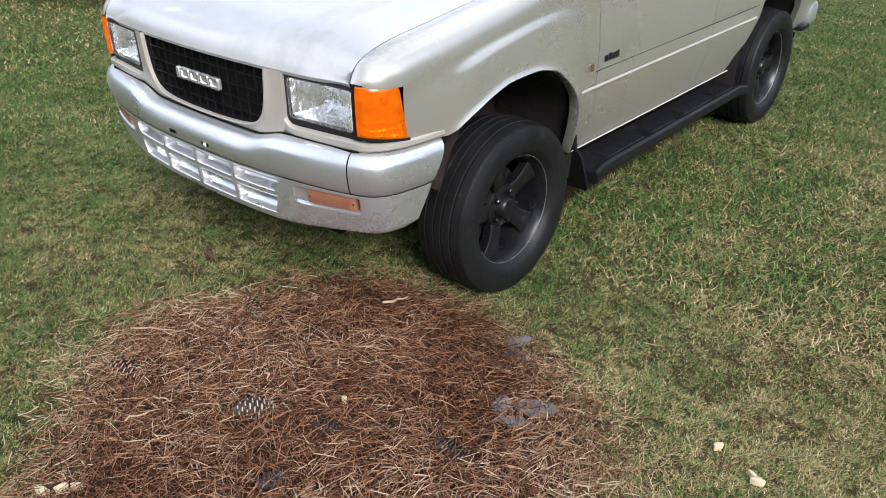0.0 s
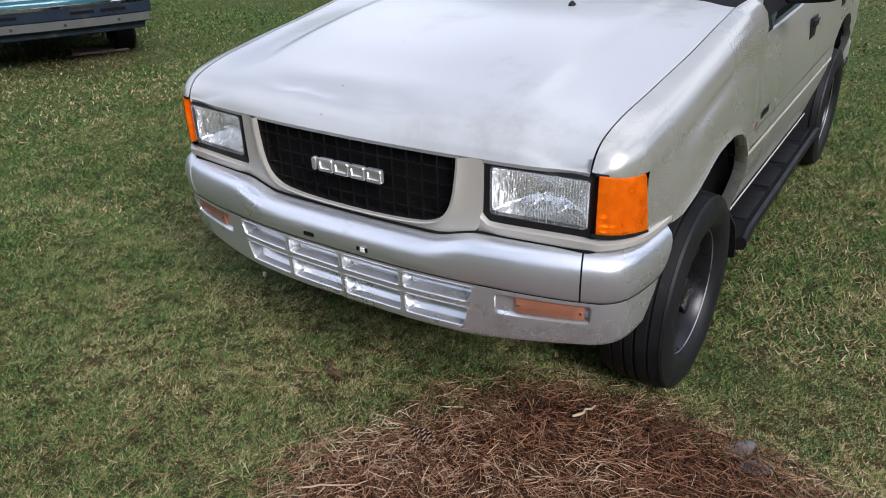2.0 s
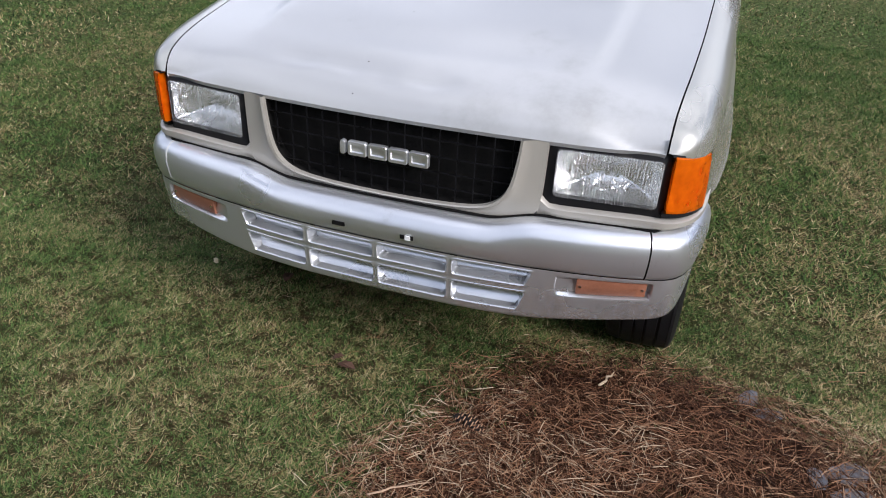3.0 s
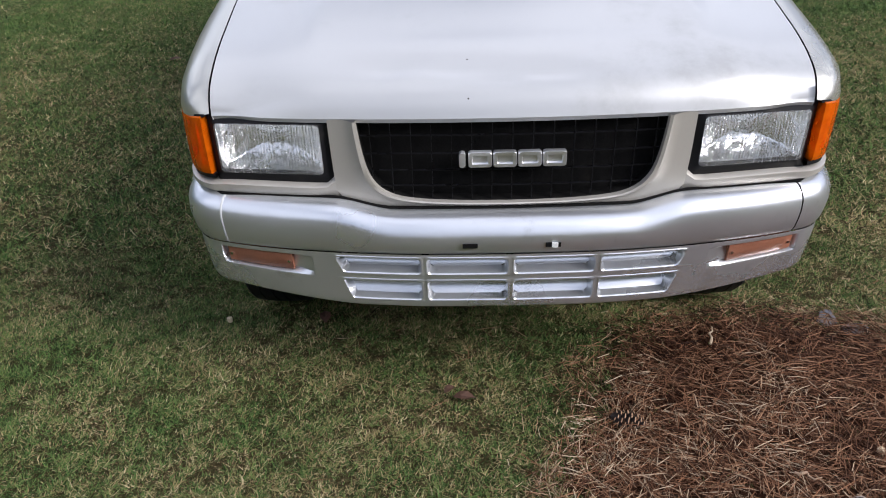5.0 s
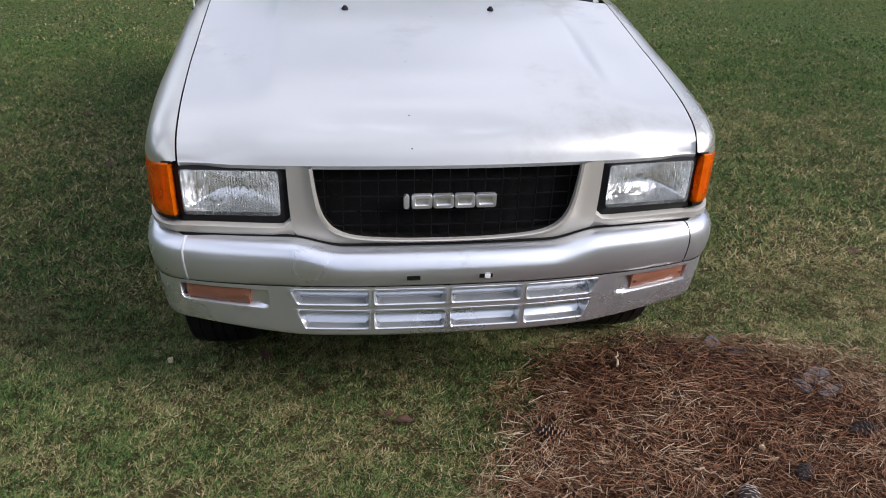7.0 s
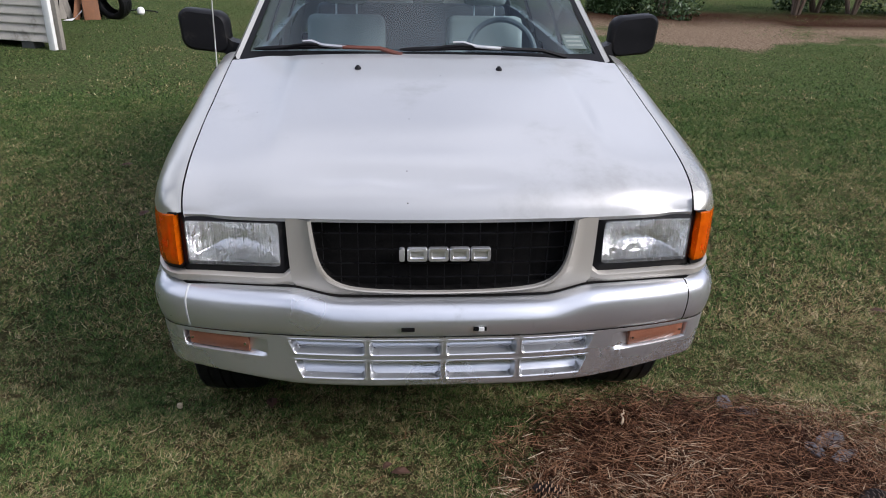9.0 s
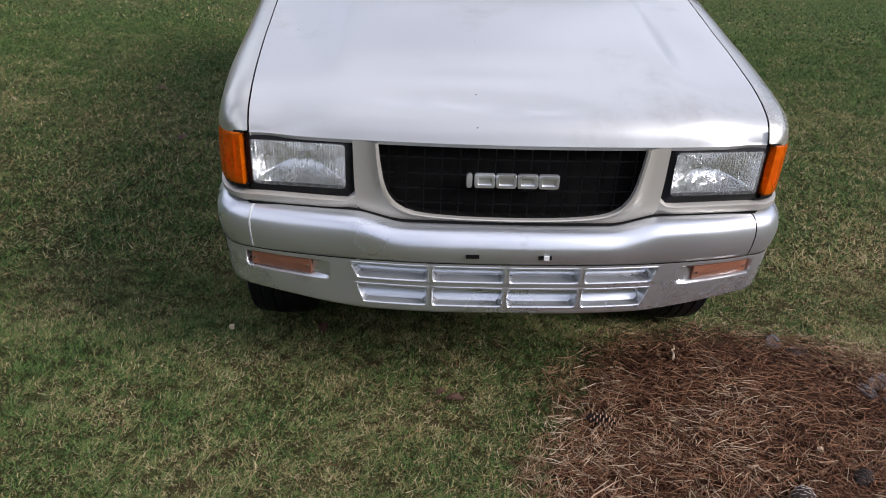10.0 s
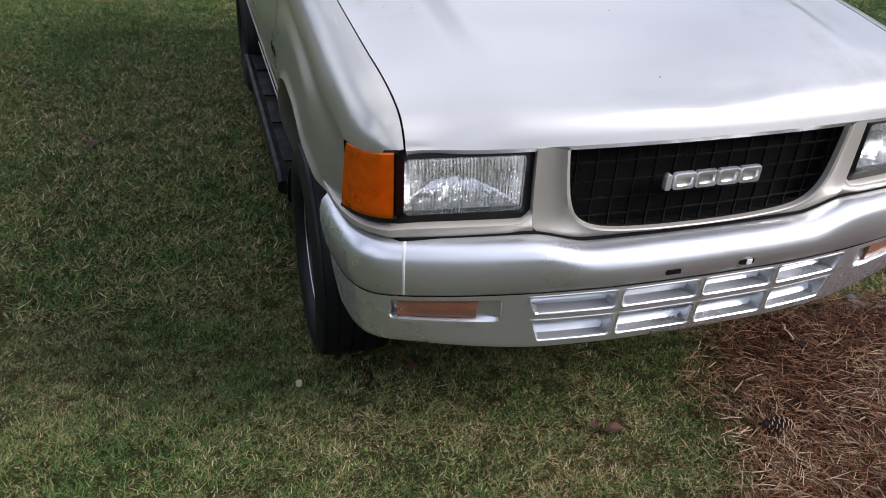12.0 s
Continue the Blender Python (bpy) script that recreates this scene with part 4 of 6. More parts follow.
bm = bmesh.new()
vv = {(x, w): bm.verts.new(low_pt(x, w)) for x in gx for w in gw}
for a, b in zip(gx, gx[1:]):
    for c, d in zip(gw, gw[1:]):
        if not in_cell((a + b) / 2, (c + d) / 2):
            bm.faces.new([vv[a, c], vv[b, c], vv[b, d], vv[a, d]])
under = [[low_pt(x, 0.0) for x in gx], [(low_pt(x, 0.0)[0] * 0.97, low_pt(x, 0.0)[1] + 0.09, b_bottom(abs(x)) + 0.008) for x in gx]]
add_loft(bm, under)
for s, a, b, w0, w1, kind, row in cells:
    x0, x1 = min(s * a, s * b), max(s * a, s * b)
    xs = [x for x in gx if x0 - 1e-6 <= x <= x1 + 1e-6]
    ws = [w for w in gw if w0 - 1e-6 <= w <= w1 + 1e-6]
    ring = [(x, w0) for x in xs] + [(x1, w) for w in ws[1:]] + [(x, w1) for x in xs[-2::-1]] + [(x0, w) for w in ws[-2:0:-1]]
    n = len(ring)
    cx, cw = (x0 + x1) / 2, (w0 + w1) / 2
    hx, hw = (x1 - x0) / 2, (w1 - w0) / 2

    def squeeze(p, mx, mw, rnd):
        """Move a ring point inwards and round the corners."""
        u, v = (p[0] - cx) / hx, (p[1] - cw) / hw
        k = 1 - rnd * (abs(u * v)) ** 6
        return (cx + u * k * (hx - mx), cw + v * k * (hw - mw))
    if kind == "vent":
        slant = 0.050 if a > 0.2 else 0.0

        def rounded(p, inset, r):
            """Ring point set inwards, with true arcs at the corners; the outer end leans in towards the bottom."""
            tall = 0.150
            ax, aw = hx - inset, hw * tall - inset
            px, pw = (p[0] - cx) / hx * ax, (p[1] - cw) / hw * aw
            ex, ew = ax - abs(px), aw - abs(pw)
            if r and ex < r and ew < r:
                turn = math.radians(45 + 45 * ex / r) if ew < 1e-6 else math.radians(45 - 45 * ew / r)
                px = math.copysign(ax - r + r * math.cos(turn), px)
                pw = math.copysign(aw - r + r * math.sin(turn), pw)
            up = (pw / (hw * tall) + 1) / 2 if row == 0 else (pw / (hw * tall) + 1) / 2 - 0.7
            if slant and s * px > 0:
                px -= s * slant * (s * px / hx) ** 2 * (0.75 - up) * (0.5 if inset else 0.0)
            return cx + px, cw + pw / tall

        def scoop(w):
            """Depth of the pocket: a floor that curves up into an upright back."""
            up = min(max((w - w0) / (w1 - w0), 0), 1)
            return 0.011 + 0.036 * (1 - (1 - up) ** (5.5 if row == 0 else 4))
        rings = [[low_pt(x, w) for x, w in ring]]
        for inset, r, dep in ((0.0015, 0.008, -0.0012), (0.004, 0.010, -0.0012), (0.006, 0.010, 0.002), (0.0068, 0.010, 0.007)):
            rings.append([low_pt(*rounded(p, inset, r), dep) for p in ring])
        inner = [rounded(p, 0.0085, 0.010) for p in ring]
        rings.append([low_pt(x, w, scoop(w)) for x, w in inner])
        add_loft(bm, rings, True)
        # the back, in level strips between the two ends of the pocket
        ends = {}
        for x, w in inner:
            lo, hi = ends.get(round(w, 4), (x, x))
            ends[round(w, 4)] = (min(lo, x), max(hi, x))
        left, right = ([(ends[w][k], w) for w in sorted(ends)] for k in (0, 1))
        at = lambda side, w: float(np.interp(w, [p[1] for p in side], [p[0] for p in side]))  # noqa: E731
        wa, wb = min(p[1] for p in inner), max(p[1] for p in inner)
        add_loft(bm, [[low_pt(lerp(at(left, w), at(right, w), t), w, scoop(w)) for t in spread(0, 1, 9)] for w in spread(wa, wb, 12)])
    else:
        rings = []
        for mx, mw, dep, rnd in ((0, 0, 0, 0), (0.003, 0.02, 0.001, 0.02), (0.005, 0.035, 0.006, 0.02), (0.007, 0.06, 0.030, 0.02)):
            pts = []
            for p in ring:
                x, w = squeeze(p, mx, mw, rnd)
                pts.append(low_pt(x, w + (0.02 if dep > 0.02 and w < cw else 0.0), dep * lerp(0.12, 1.0, smooth(0.515, 0.60, abs(x)))))
            rings.append(pts)
        add_loft(bm, rings, True)
        bm.faces.new([bm.verts.new(p) for p in rings[-1]])
part("lower_cover", bm, BUMPER_PAINT, bumper, "silver lower cover with recessed vents", angle=24)
for s in (1, -1):
    rows = [[low_pt(s * x, w, d) for w, d in ((0.590, 0.024), (0.595, 0.008), (0.61, 0.006), (0.895, 0.006), (0.91, 0.008), (0.915, 0.024))] for x in spread(0.578, 0.762, 12)]
    lens = part("turn_signal", loft(rows, cap=True), FADED, bumper, "faded orange turn signal lens", angle=40)
    for x in (0.588, 0.752):
        p = low_pt(s * x, 0.75, 0.003)
        part("screw", tube([(p[0], p[1] + 0.006, p[2]), (p[0], p[1], p[2])], 0.004, 8), CHROME, lens)
# holes of the missing plate bracket
for x in (-0.105, 0.103):
    q = q_of(abs(x))
    p = b_at(1 if x > 0 else -1, q, 0.0, 0.670)
    part("slot", box(p[0] - 0.019, p[0] + 0.019, p[1] - 0.0015, p[1] + 0.01, 0.6645, 0.6765), BLACK_DULL, bumper, "dark bracket slot", angle=0)
    if x > 0:
        part("clip", box(p[0] - 0.004, p[0] + 0.012, p[1] - 0.004, p[1] + 0.0, 0.6635, 0.6775, bevel=0.001), PRIMER, bumper, "white plastic clip", angle=0)
# dark filler behind the bumper
part("bumper_beam", box(-0.70, 0.70, 0.0, 0.08, 0.50, 0.72), BLACK_DULL, car)


# ---- wheels ----
def tyre_mesh(radius, width, rim_r):
    """Tyre with grooves round it and cut shoulder blocks. The axle lies along x."""
    h = width / 2
    prof = [(-h * 0.70, rim_r - 0.004), (-h * 0.84, rim_r + 0.008), (-h * 0.96, rim_r + 0.028), (-h * 1.0, rim_r + 0.055), (-h * 1.0, rim_r + 0.075), (-h * 0.96, radius - 0.034), (-h * 0.88, radius - 0.014)]
    tread = []
    for a, b in ((-0.80, -0.52), (-0.46, -0.17), (-0.12, 0.12), (0.17, 0.46), (0.52, 0.80)):
        tread += [(a * h, radius - 0.0075), (a * h + 0.002, radius - 0.001 - 0.012 * (a * a)), (b * h - 0.002, radius - 0.001 - 0.012 * (b * b)), (b * h, radius - 0.0075)]
    prof += tread + [(-x, r) for x, r in prof[::-1]]
    n = 128
    rows = []
    for k in range(n):
        a = 2 * math.pi * k / n
        row = []
        for x, r in prof:
            cut = 0.004 if (k % 2 == 0 and abs(x) > 0.55 * h and radius - 0.013 < r) else 0.0
            rr = r - cut
            row.append((x, rr * math.cos(a), rr * math.sin(a)))
        rows.append(row)
    bm = loft(rows + [rows[0]])
    bmesh.ops.remove_doubles(bm, verts=bm.verts, dist=1e-5)
    me = bpy.data.meshes.new("tyre")
    bm.to_mesh(me)
    bm.free()
    return me


def revolve(prof, n=64):
    return loft([[(x, r * math.cos(2 * math.pi * k / n), r * math.sin(2 * math.pi * k / n)) for x, r in prof] for k in range(n + 1)])


def mesh_of(name, bm):
    bmesh.ops.remove_doubles(bm, verts=bm.verts, dist=1e-5)
    me = bpy.data.meshes.new(name)
    bm.to_mesh(me)
    bm.free()
    return me


TYRE_R, RIM_R = 0.352, 0.224
tyre_me = tyre_mesh(TYRE_R, 0.244, RIM_R)
barrel_me = mesh_of("rim", revolve([(0.086, RIM_R - 0.003), (0.074, RIM_R - 0.012), (0.045, RIM_R - 0.022), (-0.03, RIM_R - 0.035), (-0.086, RIM_R - 0.02), (-0.09, RIM_R - 0.003)]))
lip_me = mesh_of("rim_edge", revolve([(0.078, RIM_R - 0.005), (0.0885, RIM_R - 0.003), (0.0885, RIM_R), (0.082, RIM_R + 0.003)]))
hub_me = mesh_of("hub", revolve([(-0.06, 0.10), (0.008, 0.098), (0.032, 0.085), (0.038, 0.062), (0.032, 0.052), (0.040, 0.048), (0.060, 0.046), (0.068, 0.038), (0.071, 0.0001)], 40))
drum_me = mesh_of("brake", revolve([(-0.08, 0.0001), (-0.03, 0.0001), (-0.02, 0.15), (-0.04, 0.155), (-0.08, 0.155)], 40))
bm = bmesh.new()
rows = []
for r, w, x in ((0.075, 0.036, 0.030), (0.11, 0.034, 0.040), (0.15, 0.036, 0.044), (0.190, 0.048, 0.048), (0.208, 0.060, 0.048)):
    rows.append([(x - 0.045, -w * 0.9, r), (x - 0.006, -w, r), (x, -w + 0.008, r), (x, w - 0.008, r), (x - 0.006, w, r), (x - 0.045, w * 0.9, r)])
add_loft(bm, rows, True, True)
spoke_me = mesh_of("spoke", bm)
nut_me = mesh_of("lug_nut", loft([[(x, r * math.cos(a * math.pi / 3), r * math.sin(a * math.pi / 3)) for a in range(6)] for x, r in ((0.028, 0.010), (0.052, 0.010), (0.056, 0.006))], True, True))


def wheel(x, y, z, steer=0.0, phase=0.0):
    s = 1 if x > 0 else -1
    m = Matrix.Translation((x, y, z)) @ pose(0, 0, 0, phase, 0, steer + (0 if s > 0 else 180))
    w = link("wheel", barrel_me, RIM, car, "black alloy wheel with worn bright edge", 40, m)
    link("tyre", tyre_me, RUBBER, w, "worn dusty black tyre", 30, m)
    link("rim_edge", lip_me, BARE, w, "bare bright rim edge", 40, m)
    link("hub", hub_me, RIM, w, "", 40, m)
    link("brake", drum_me, BLACK_DULL, w, "", 40, m)
    for k in range(5):
        link("spoke", spoke_me, RIM, w, "", 40, m @ pose(0, 0, 0, 72 * k, 0, 0))
        link("lug_nut", nut_me, RIM, w, "", 0, m @ pose(0, 0, 0, 72 * k + 36, 0, 0) @ Matrix.Translation((0, 0, 0.066)))
    return w


WHEEL_Y, BASE = 0.712, 2.63
for s in (1, -1):
    wheel(s * 0.760, WHEEL_Y, 0.335, -1.0, 14)
    wheel(s * 0.765, WHEEL_Y + BASE, 0.338, 0.0, 50)
    rows = [[(s * 0.62, y, z), (s * xo, y, z), (s * xo, y + 0.014, z), (s * 0.62, y + 0.014, z)] for xo, y, z in ((0.835, 1.118, 0.70), (0.838, 1.135, 0.56), (0.840, 1.150, 0.46), (0.866, 1.165, 0.41), (0.874, 1.195, 0.32), (0.868, 1.235, 0.245), (0.850, 1.24, 0.235))]
    part("mud_flap", loft(rows, True, True), BLACK, car, "black mud flap", angle=40)

# ---- body sides ----
SILL = 0.437
BELT = lambda y: lerp(1.105, 1.165, smooth(1.2, 4.3, y))  # noqa: E731
ARCH_R = curve_through([(2.5, 0.437), (2.74, 0.437), (2.80, 0.52), (2.89, 0.585), (2.95, 0.70), (3.02, 0.80), (3.12, 0.862), (3.25, 0.888), (3.38, 0.888), (3.50, 0.855), (3.60, 0.78), (3.68, 0.66), (3.72, 0.50), (4.4, 0.50)])


def side_skin(s, ys, zlow):
    rows = []
    for y in ys:
        row = []
        for t in spread(0, 1, 22):
            z = lerp(zlow(y), BELT(y), t)
            x = side_x(y, z)
            x += 0.012 * (smooth(0.685, 0.702, z) - smooth(0.753, 0.765, z)) * 0.45   # swage
            x -= 0.006 * (smooth(0.759, 0.771, z) - smooth(0.775, 0.787, z))
            row.append((s * x, y, z))
        rows.append(row)
    return rows


def panel(name, s, y0, y1, zlow, label=""):
    ys = spread(y0 + 0.0015, y1 - 0.0015, max(8, int((y1 - y0) / 0.035)))
    rows = side_skin(s, ys, zlow)
    bm = loft(rows)
    for line, dx in ((rows[0], 0), (rows[-1], 0), ([r[0] for r in rows], 0), ([r[-1] for r in rows], 0)):
        add_loft(bm, [line, [(p[0] * 0.96, p[1], p[2]) for p in line]])
    return part(name, bm, PAINT, car, label, angle=50)


for s in (1, -1):
    front = panel("front_door", s, Y_DOOR, Y_MID, lambda y: SILL)
    rear = panel("rear_door", s, Y_MID, Y_REAR, ARCH_R)
    quarter = panel("quarter_panel", s, Y_REAR, Y_TAIL, ARCH_R)
    part("sill", loft([[(s * 0.775, y, 0.44), (s * 0.788, y, 0.428), (s * 0.775, y, 0.40), (s * 0.70, y, 0.36)] for y in (1.14, 2.1, 2.80)]), PAINT, car)
    # door seams
    for y in (Y_DOOR, Y_MID, Y_REAR):
        part("door_seam", loft([[(s * (side_x(y, z) - 0.004), y - 0.005, z), (s * (side_x(y, z) - 0.005), y + 0.005, z)] for z in spread(ARCH_R(y) if y > 3 else SILL, BELT(y), 16)]), BLACK_DULL, car, "dark seam beside a door", angle=0)
    # recessed handles
    for door, y, z in ((front, 2.17, 0.998), (rear, 3.09, 1.014)):
        x = side_x(y, z)
        h = part("door_handle", box(s * (x - 0.002), s * (x + 0.006), y - 0.068, y + 0.068, z - 0.048, z + 0.048, bevel=0.003), BLACK, door, "black recessed door handle")
        part("lever", box(s * (x + 0.004), s * (x + 0.016), y - 0.055, y + 0.055, z + 0.004, z + 0.036, bevel=0.004), BLACK, h)
    # bright strips along the moulding and the sill
    part("moulding_line", loft([[(s * (side_x(y, 0.783) + 0.0005), y, 0.781), (s * (side_x(y, 0.783) + 0.0012), y, 0.7855)] for y in spread(1.075, 2.93, 30)]), BLACK, car, "dark line along the doors", angle=0)
    for z, hgt in ((0.720, 0.009), (SILL + 0.006, 0.004)):
        ys = spread(1.085 if z > 0.6 else 1.14, 2.90 if z > 0.6 else 2.76, 40)
        part("side_strip", loft([[(s * (side_x(y, z) + 0.006 + 0.003), y, z - hgt), (s * (side_x(y, z) + 0.0105 + 0.003), y, z), (s * (side_x(y, z) + 0.006 + 0.003), y, z + hgt)] for y in ys]), TRIM_PAINT, car, angle=0)
    # badges: unreadable small bars
    for k in range(4):
        part("badge", box(s * 0.870, s * 0.8795, 1.255 + 0.030 * k, 1.279 + 0.030 * k, 0.812, 0.837 + 0.004 * (k % 2)), BLACK, front if k < 9 else car, "dark badge bar", angle=0)
    for k, mt in enumerate((BARE, RUST_RED)):
        part("badge", box(s * 0.870, s * 0.884, 1.122 + 0.024 * k, 1.142 + 0.024 * k, 0.795, 0.824), mt, car, "small bright badge bar", angle=0)
    # rear wheel housing
    rows = [[(s * x, 3.315 + 0.43 * math.cos(radians(a)), 0.44 + 0.44 * math.sin(radians(a))) for a in range(-15, 196, 10)] for x in (0.45, 0.83)]
    rows.insert(0, [(s * 0.45, 3.315, 0.44) for a in range(-15, 196, 10)])
    part("wheel_housing", loft(rows), LINER, car, angle=60)
    # running board
    rows = []
    for y in spread(1.262, 2.95, 30):
        e = smooth(1.262, 1.34, y) * smooth(2.95, 2.84, y)
        zz = lerp(0.318, 0.343, e)
        rows.append([(s * 0.72, y, zz + 0.004), (s * 0.80, y, zz - 0.004), (s * 0.862, y, zz), (s * 0.884, y, zz + 0.008), (s * 0.898, y, zz), (s * 0.904, y, zz - 0.022), (s * 0.896, y, zz - 0.045), (s * 0.87, y, zz - 0.052), (s * 0.72, y, zz - 0.05)])
    board = part("running_board", loft(rows, True, True), BLACK, car, "black moulded running board", angle=40)
    for y0, y1 in ((1.40, 1.74), (1.82, 2.08), (2.18, 2.50), (2.58, 2.80)):
        rows = [[(s * 0.775, y, 0.338), (s * 0.775, y, 0.3465), (s * 0.858, y, 0.3475), (s * 0.862, y, 0.341)] for y in spread(y0, y1, 4)]
        part("tread_pad", loft(rows, cap=True), BLACK, board, angle=0)
    # underbody
    part("chassis_rail", box(s * 0.40, s * 0.52, 0.10, 4.0, 0.36, 0.46), BLACK_DULL, car)

part("floor_pan", box(-0.78, 0.78, 1.15, 4.0, 0.40, 0.435), BLACK_DULL, car)
part("engine_bay_floor", box(-0.44, 0.44, 0.06, 1.2, 0.42, 0.5), BLACK_DULL, car)
part("axle", tube([(-0.66, 0.712, 0.338), (0.66, 0.712, 0.338)], 0.045), BLACK_DULL, car)
part("axle", tube([(-0.66, 3.342, 0.338), (0.66, 3.342, 0.338)], 0.05), BLACK_DULL, car)
# tailgate and rear bumper
part("tailgate", box(-0.80, 0.80, 4.10, 4.13, 0.50, 1.62, bevel=0.01), PAINT, car)
part("rear_bumper", box(-0.84, 0.84, 4.05, 4.20, 0.47, 0.62, bevel=0.03), BUMPER_PAINT, car, "silver rear bumper with dark end")
for s in (1, -1):
    part("bumper_step", box(s * 0.74, s * 0.86, 3.86, 4.00, 0.47, 0.505, bevel=0.01), BLACK, car, "black rear bumper end")
    part("tail_lamp", box(s * 0.78, s * 0.833, 4.06, 4.14, 0.84, 0.93, bevel=0.008), BLACK, car, "dark tail lamp edge")

# ---- cabin ----


def ws_point(u, v, d=0.0):
    """Windscreen, u across from -1 to 1, v from base to top."""
    hw = lerp(0.785, 0.625, v)
    x = u * hw
    bow = 0.07 * (1 - u * u)
    y = lerp(1.235, 1.80, v) - bow + d * 0.6
    z = lerp(1.205, 1.63, v) + 0.015 * (1 - u * u) * (1 - v) - d * 0.8
    return (x, y, z)


rows = [[ws_point(u, v) for u in spread(-1, 1, 21)] for v in spread(0, 1, 8)]
ws = part("windscreen", thicken(loft(rows), 0.004), GLASS, car, "slightly tinted laminated windscreen", angle=60)
ws.visible_shadow = False
for u0, u1 in ((-1.0, -0.955), (0.955, 1.0)):
    part("screen_border", loft([[ws_point(lerp(u0, u1, t), v, -0.003) for t in (0, 0.5, 1)] for v in spread(0, 1, 8)]), BLACK, ws, angle=0)
part("screen_border", loft([[ws_point(u, v, -0.003) for u in spread(-1, 1, 21)] for v in (-0.02, 0.02, 0.055)]), BLACK, ws, angle=0)
# inspection sticker with unreadable bars
st = part("sticker", loft([[ws_point(u, v, -0.002) for u in (0.80, 0.86, 0.92)] for v in (0.10, 0.16, 0.22)]), STICKER, ws, "pale square sticker on the glass", angle=0)
for k in range(3):
    part("bar", loft([[ws_point(u, v, -0.004) for u in (0.815, 0.86, 0.905)] for v in (0.12 + 0.035 * k, 0.135 + 0.035 * k)]), PRINT, st, angle=0)
# cowl under the wipers
part("cowl", loft([[(x, 1.125 - 0.12 * x * x, 1.212), (x, 1.19 - 0.05 * x * x, 1.196), (x, 1.25 - 0.05 * x * x, 1.200)] for x in spread(-0.77, 0.77, 16)]), BLACK, car, "black cowl panel below the windscreen")
for s in (1, -1):
    # pillar, from the fender's rear corner up
    rows = []
    for v in spread(-0.035, 1, 10):
        a = ws_point(1.0, v)
        rows.append([(s * (a[0] - 0.006), a[1] - 0.008, a[2]), (s * (a[0] + 0.012), a[1] - 0.012, a[2] + 0.004), (s * (a[0] + 0.024), a[1] + 0.02, a[2]), (s * (a[0] + 0.027), a[1] + 0.08, a[2] - 0.006), (s * (a[0] + 0.005), a[1] + 0.09, a[2] - 0.01)])
    part("pillar", loft(rows, True, True), PAINT, car, angle=45)
    # side glass and its dark frame
    rows = []
    for y in spread(1.28, 4.06, 20):
        top = min(1.60, lerp(1.12, 1.60, (y - 1.30) / 0.52))
        rows.append([(s * (side_x(y, lerp(BELT(y), top, t)) - 0.012), y, lerp(BELT(y), top, t)) for t in spread(0, 1, 6)])
    g = part("side_glass", loft(rows), GLASS, car, "tinted side windows", angle=60)
    g.visible_shadow = False
    for y0, y1 in ((1.23, 1.42), (2.28, 2.37), (3.20, 3.31), (3.98, 4.115)):
        rows = []
        for y in (y0, y1):
            top = max(BELT(y) + 0.02, min(1.60, lerp(1.12, 1.60, (y - 1.30) / 0.52)))
            rows.append([(s * (side_x(y, lerp(BELT(y) - 0.01, top, t)) - 0.004), y, lerp(BELT(y) - 0.01, top, t)) for t in spread(0, 1, 6)])
        part("window_post", thicken(loft(rows), 0.01), BLACK if y0 < 3.5 else PAINT, car, angle=60)
    # mirror
    mx = s * 0.955
    rows = []
    for t, kx in ((0, 0.86), (0.10, 0.97), (0.5, 1.0), (0.85, 0.98), (1.0, 0.90)):
        loop = rounded_rect(-0.105, 0.105, -0.088, 0.088, 0.045, 5)
        rows.append([(mx + s * p[0] * kx + s * 0.006 * (p[1] / 0.09), 1.40 + 0.11 * t - 0.05 * s * (p[0] * s) * 0, 1.290 + p[1] * kx + 0.010 * (p[0] / 0.1)) for p in loop])
    mirror = part("wing_mirror", loft(rows, True, True), BLACK, car, "black plastic wing mirror", angle=50)
    part("mirror_face", loft([[(mx + s * p[0] * 0.82, 1.512, 1.292 + p[1] * 0.80) for p in rounded_rect(-0.105, 0.105, -0.088, 0.088, 0.04, 4)], [(mx + s * p[0] * 0.80, 1.513, 1.292 + p[1] * 0.78) for p in rounded_rect(-0.105, 0.105, -0.088, 0.088, 0.04, 4)]], True, True), CHROME, mirror, "mirror glass")
    part("mirror_arm", loft([[(s * 0.80, 1.36, 1.12), (s * 0.80, 1.52, 1.12), (s * 0.79, 1.52, 1.24), (s * 0.79, 1.38, 1.24)], [(s * 0.84, 1.39, 1.17), (s * 0.84, 1.49, 1.17), (s * 0.84, 1.49, 1.25), (s * 0.84, 1.40, 1.25)], [(s * 0.90, 1.42, 1.215), (s * 0.90, 1.48, 1.215), (s * 0.90, 1.48, 1.30), (s * 0.90, 1.42, 1.30)]], True, True), BLACK, mirror, angle=45)
roof = part("roof", thicken(loft([[(x, y, 1.645 + 0.03 * (1 - (x / 0.63) ** 2) + 0.01 * math.sin((y - 1.7) / 2.4 * math.pi)) for x in spread(-0.63, 0.63, 12)] for y in spread(1.78, 4.11, 12)]), 0.02), PAINT, car, angle=60)

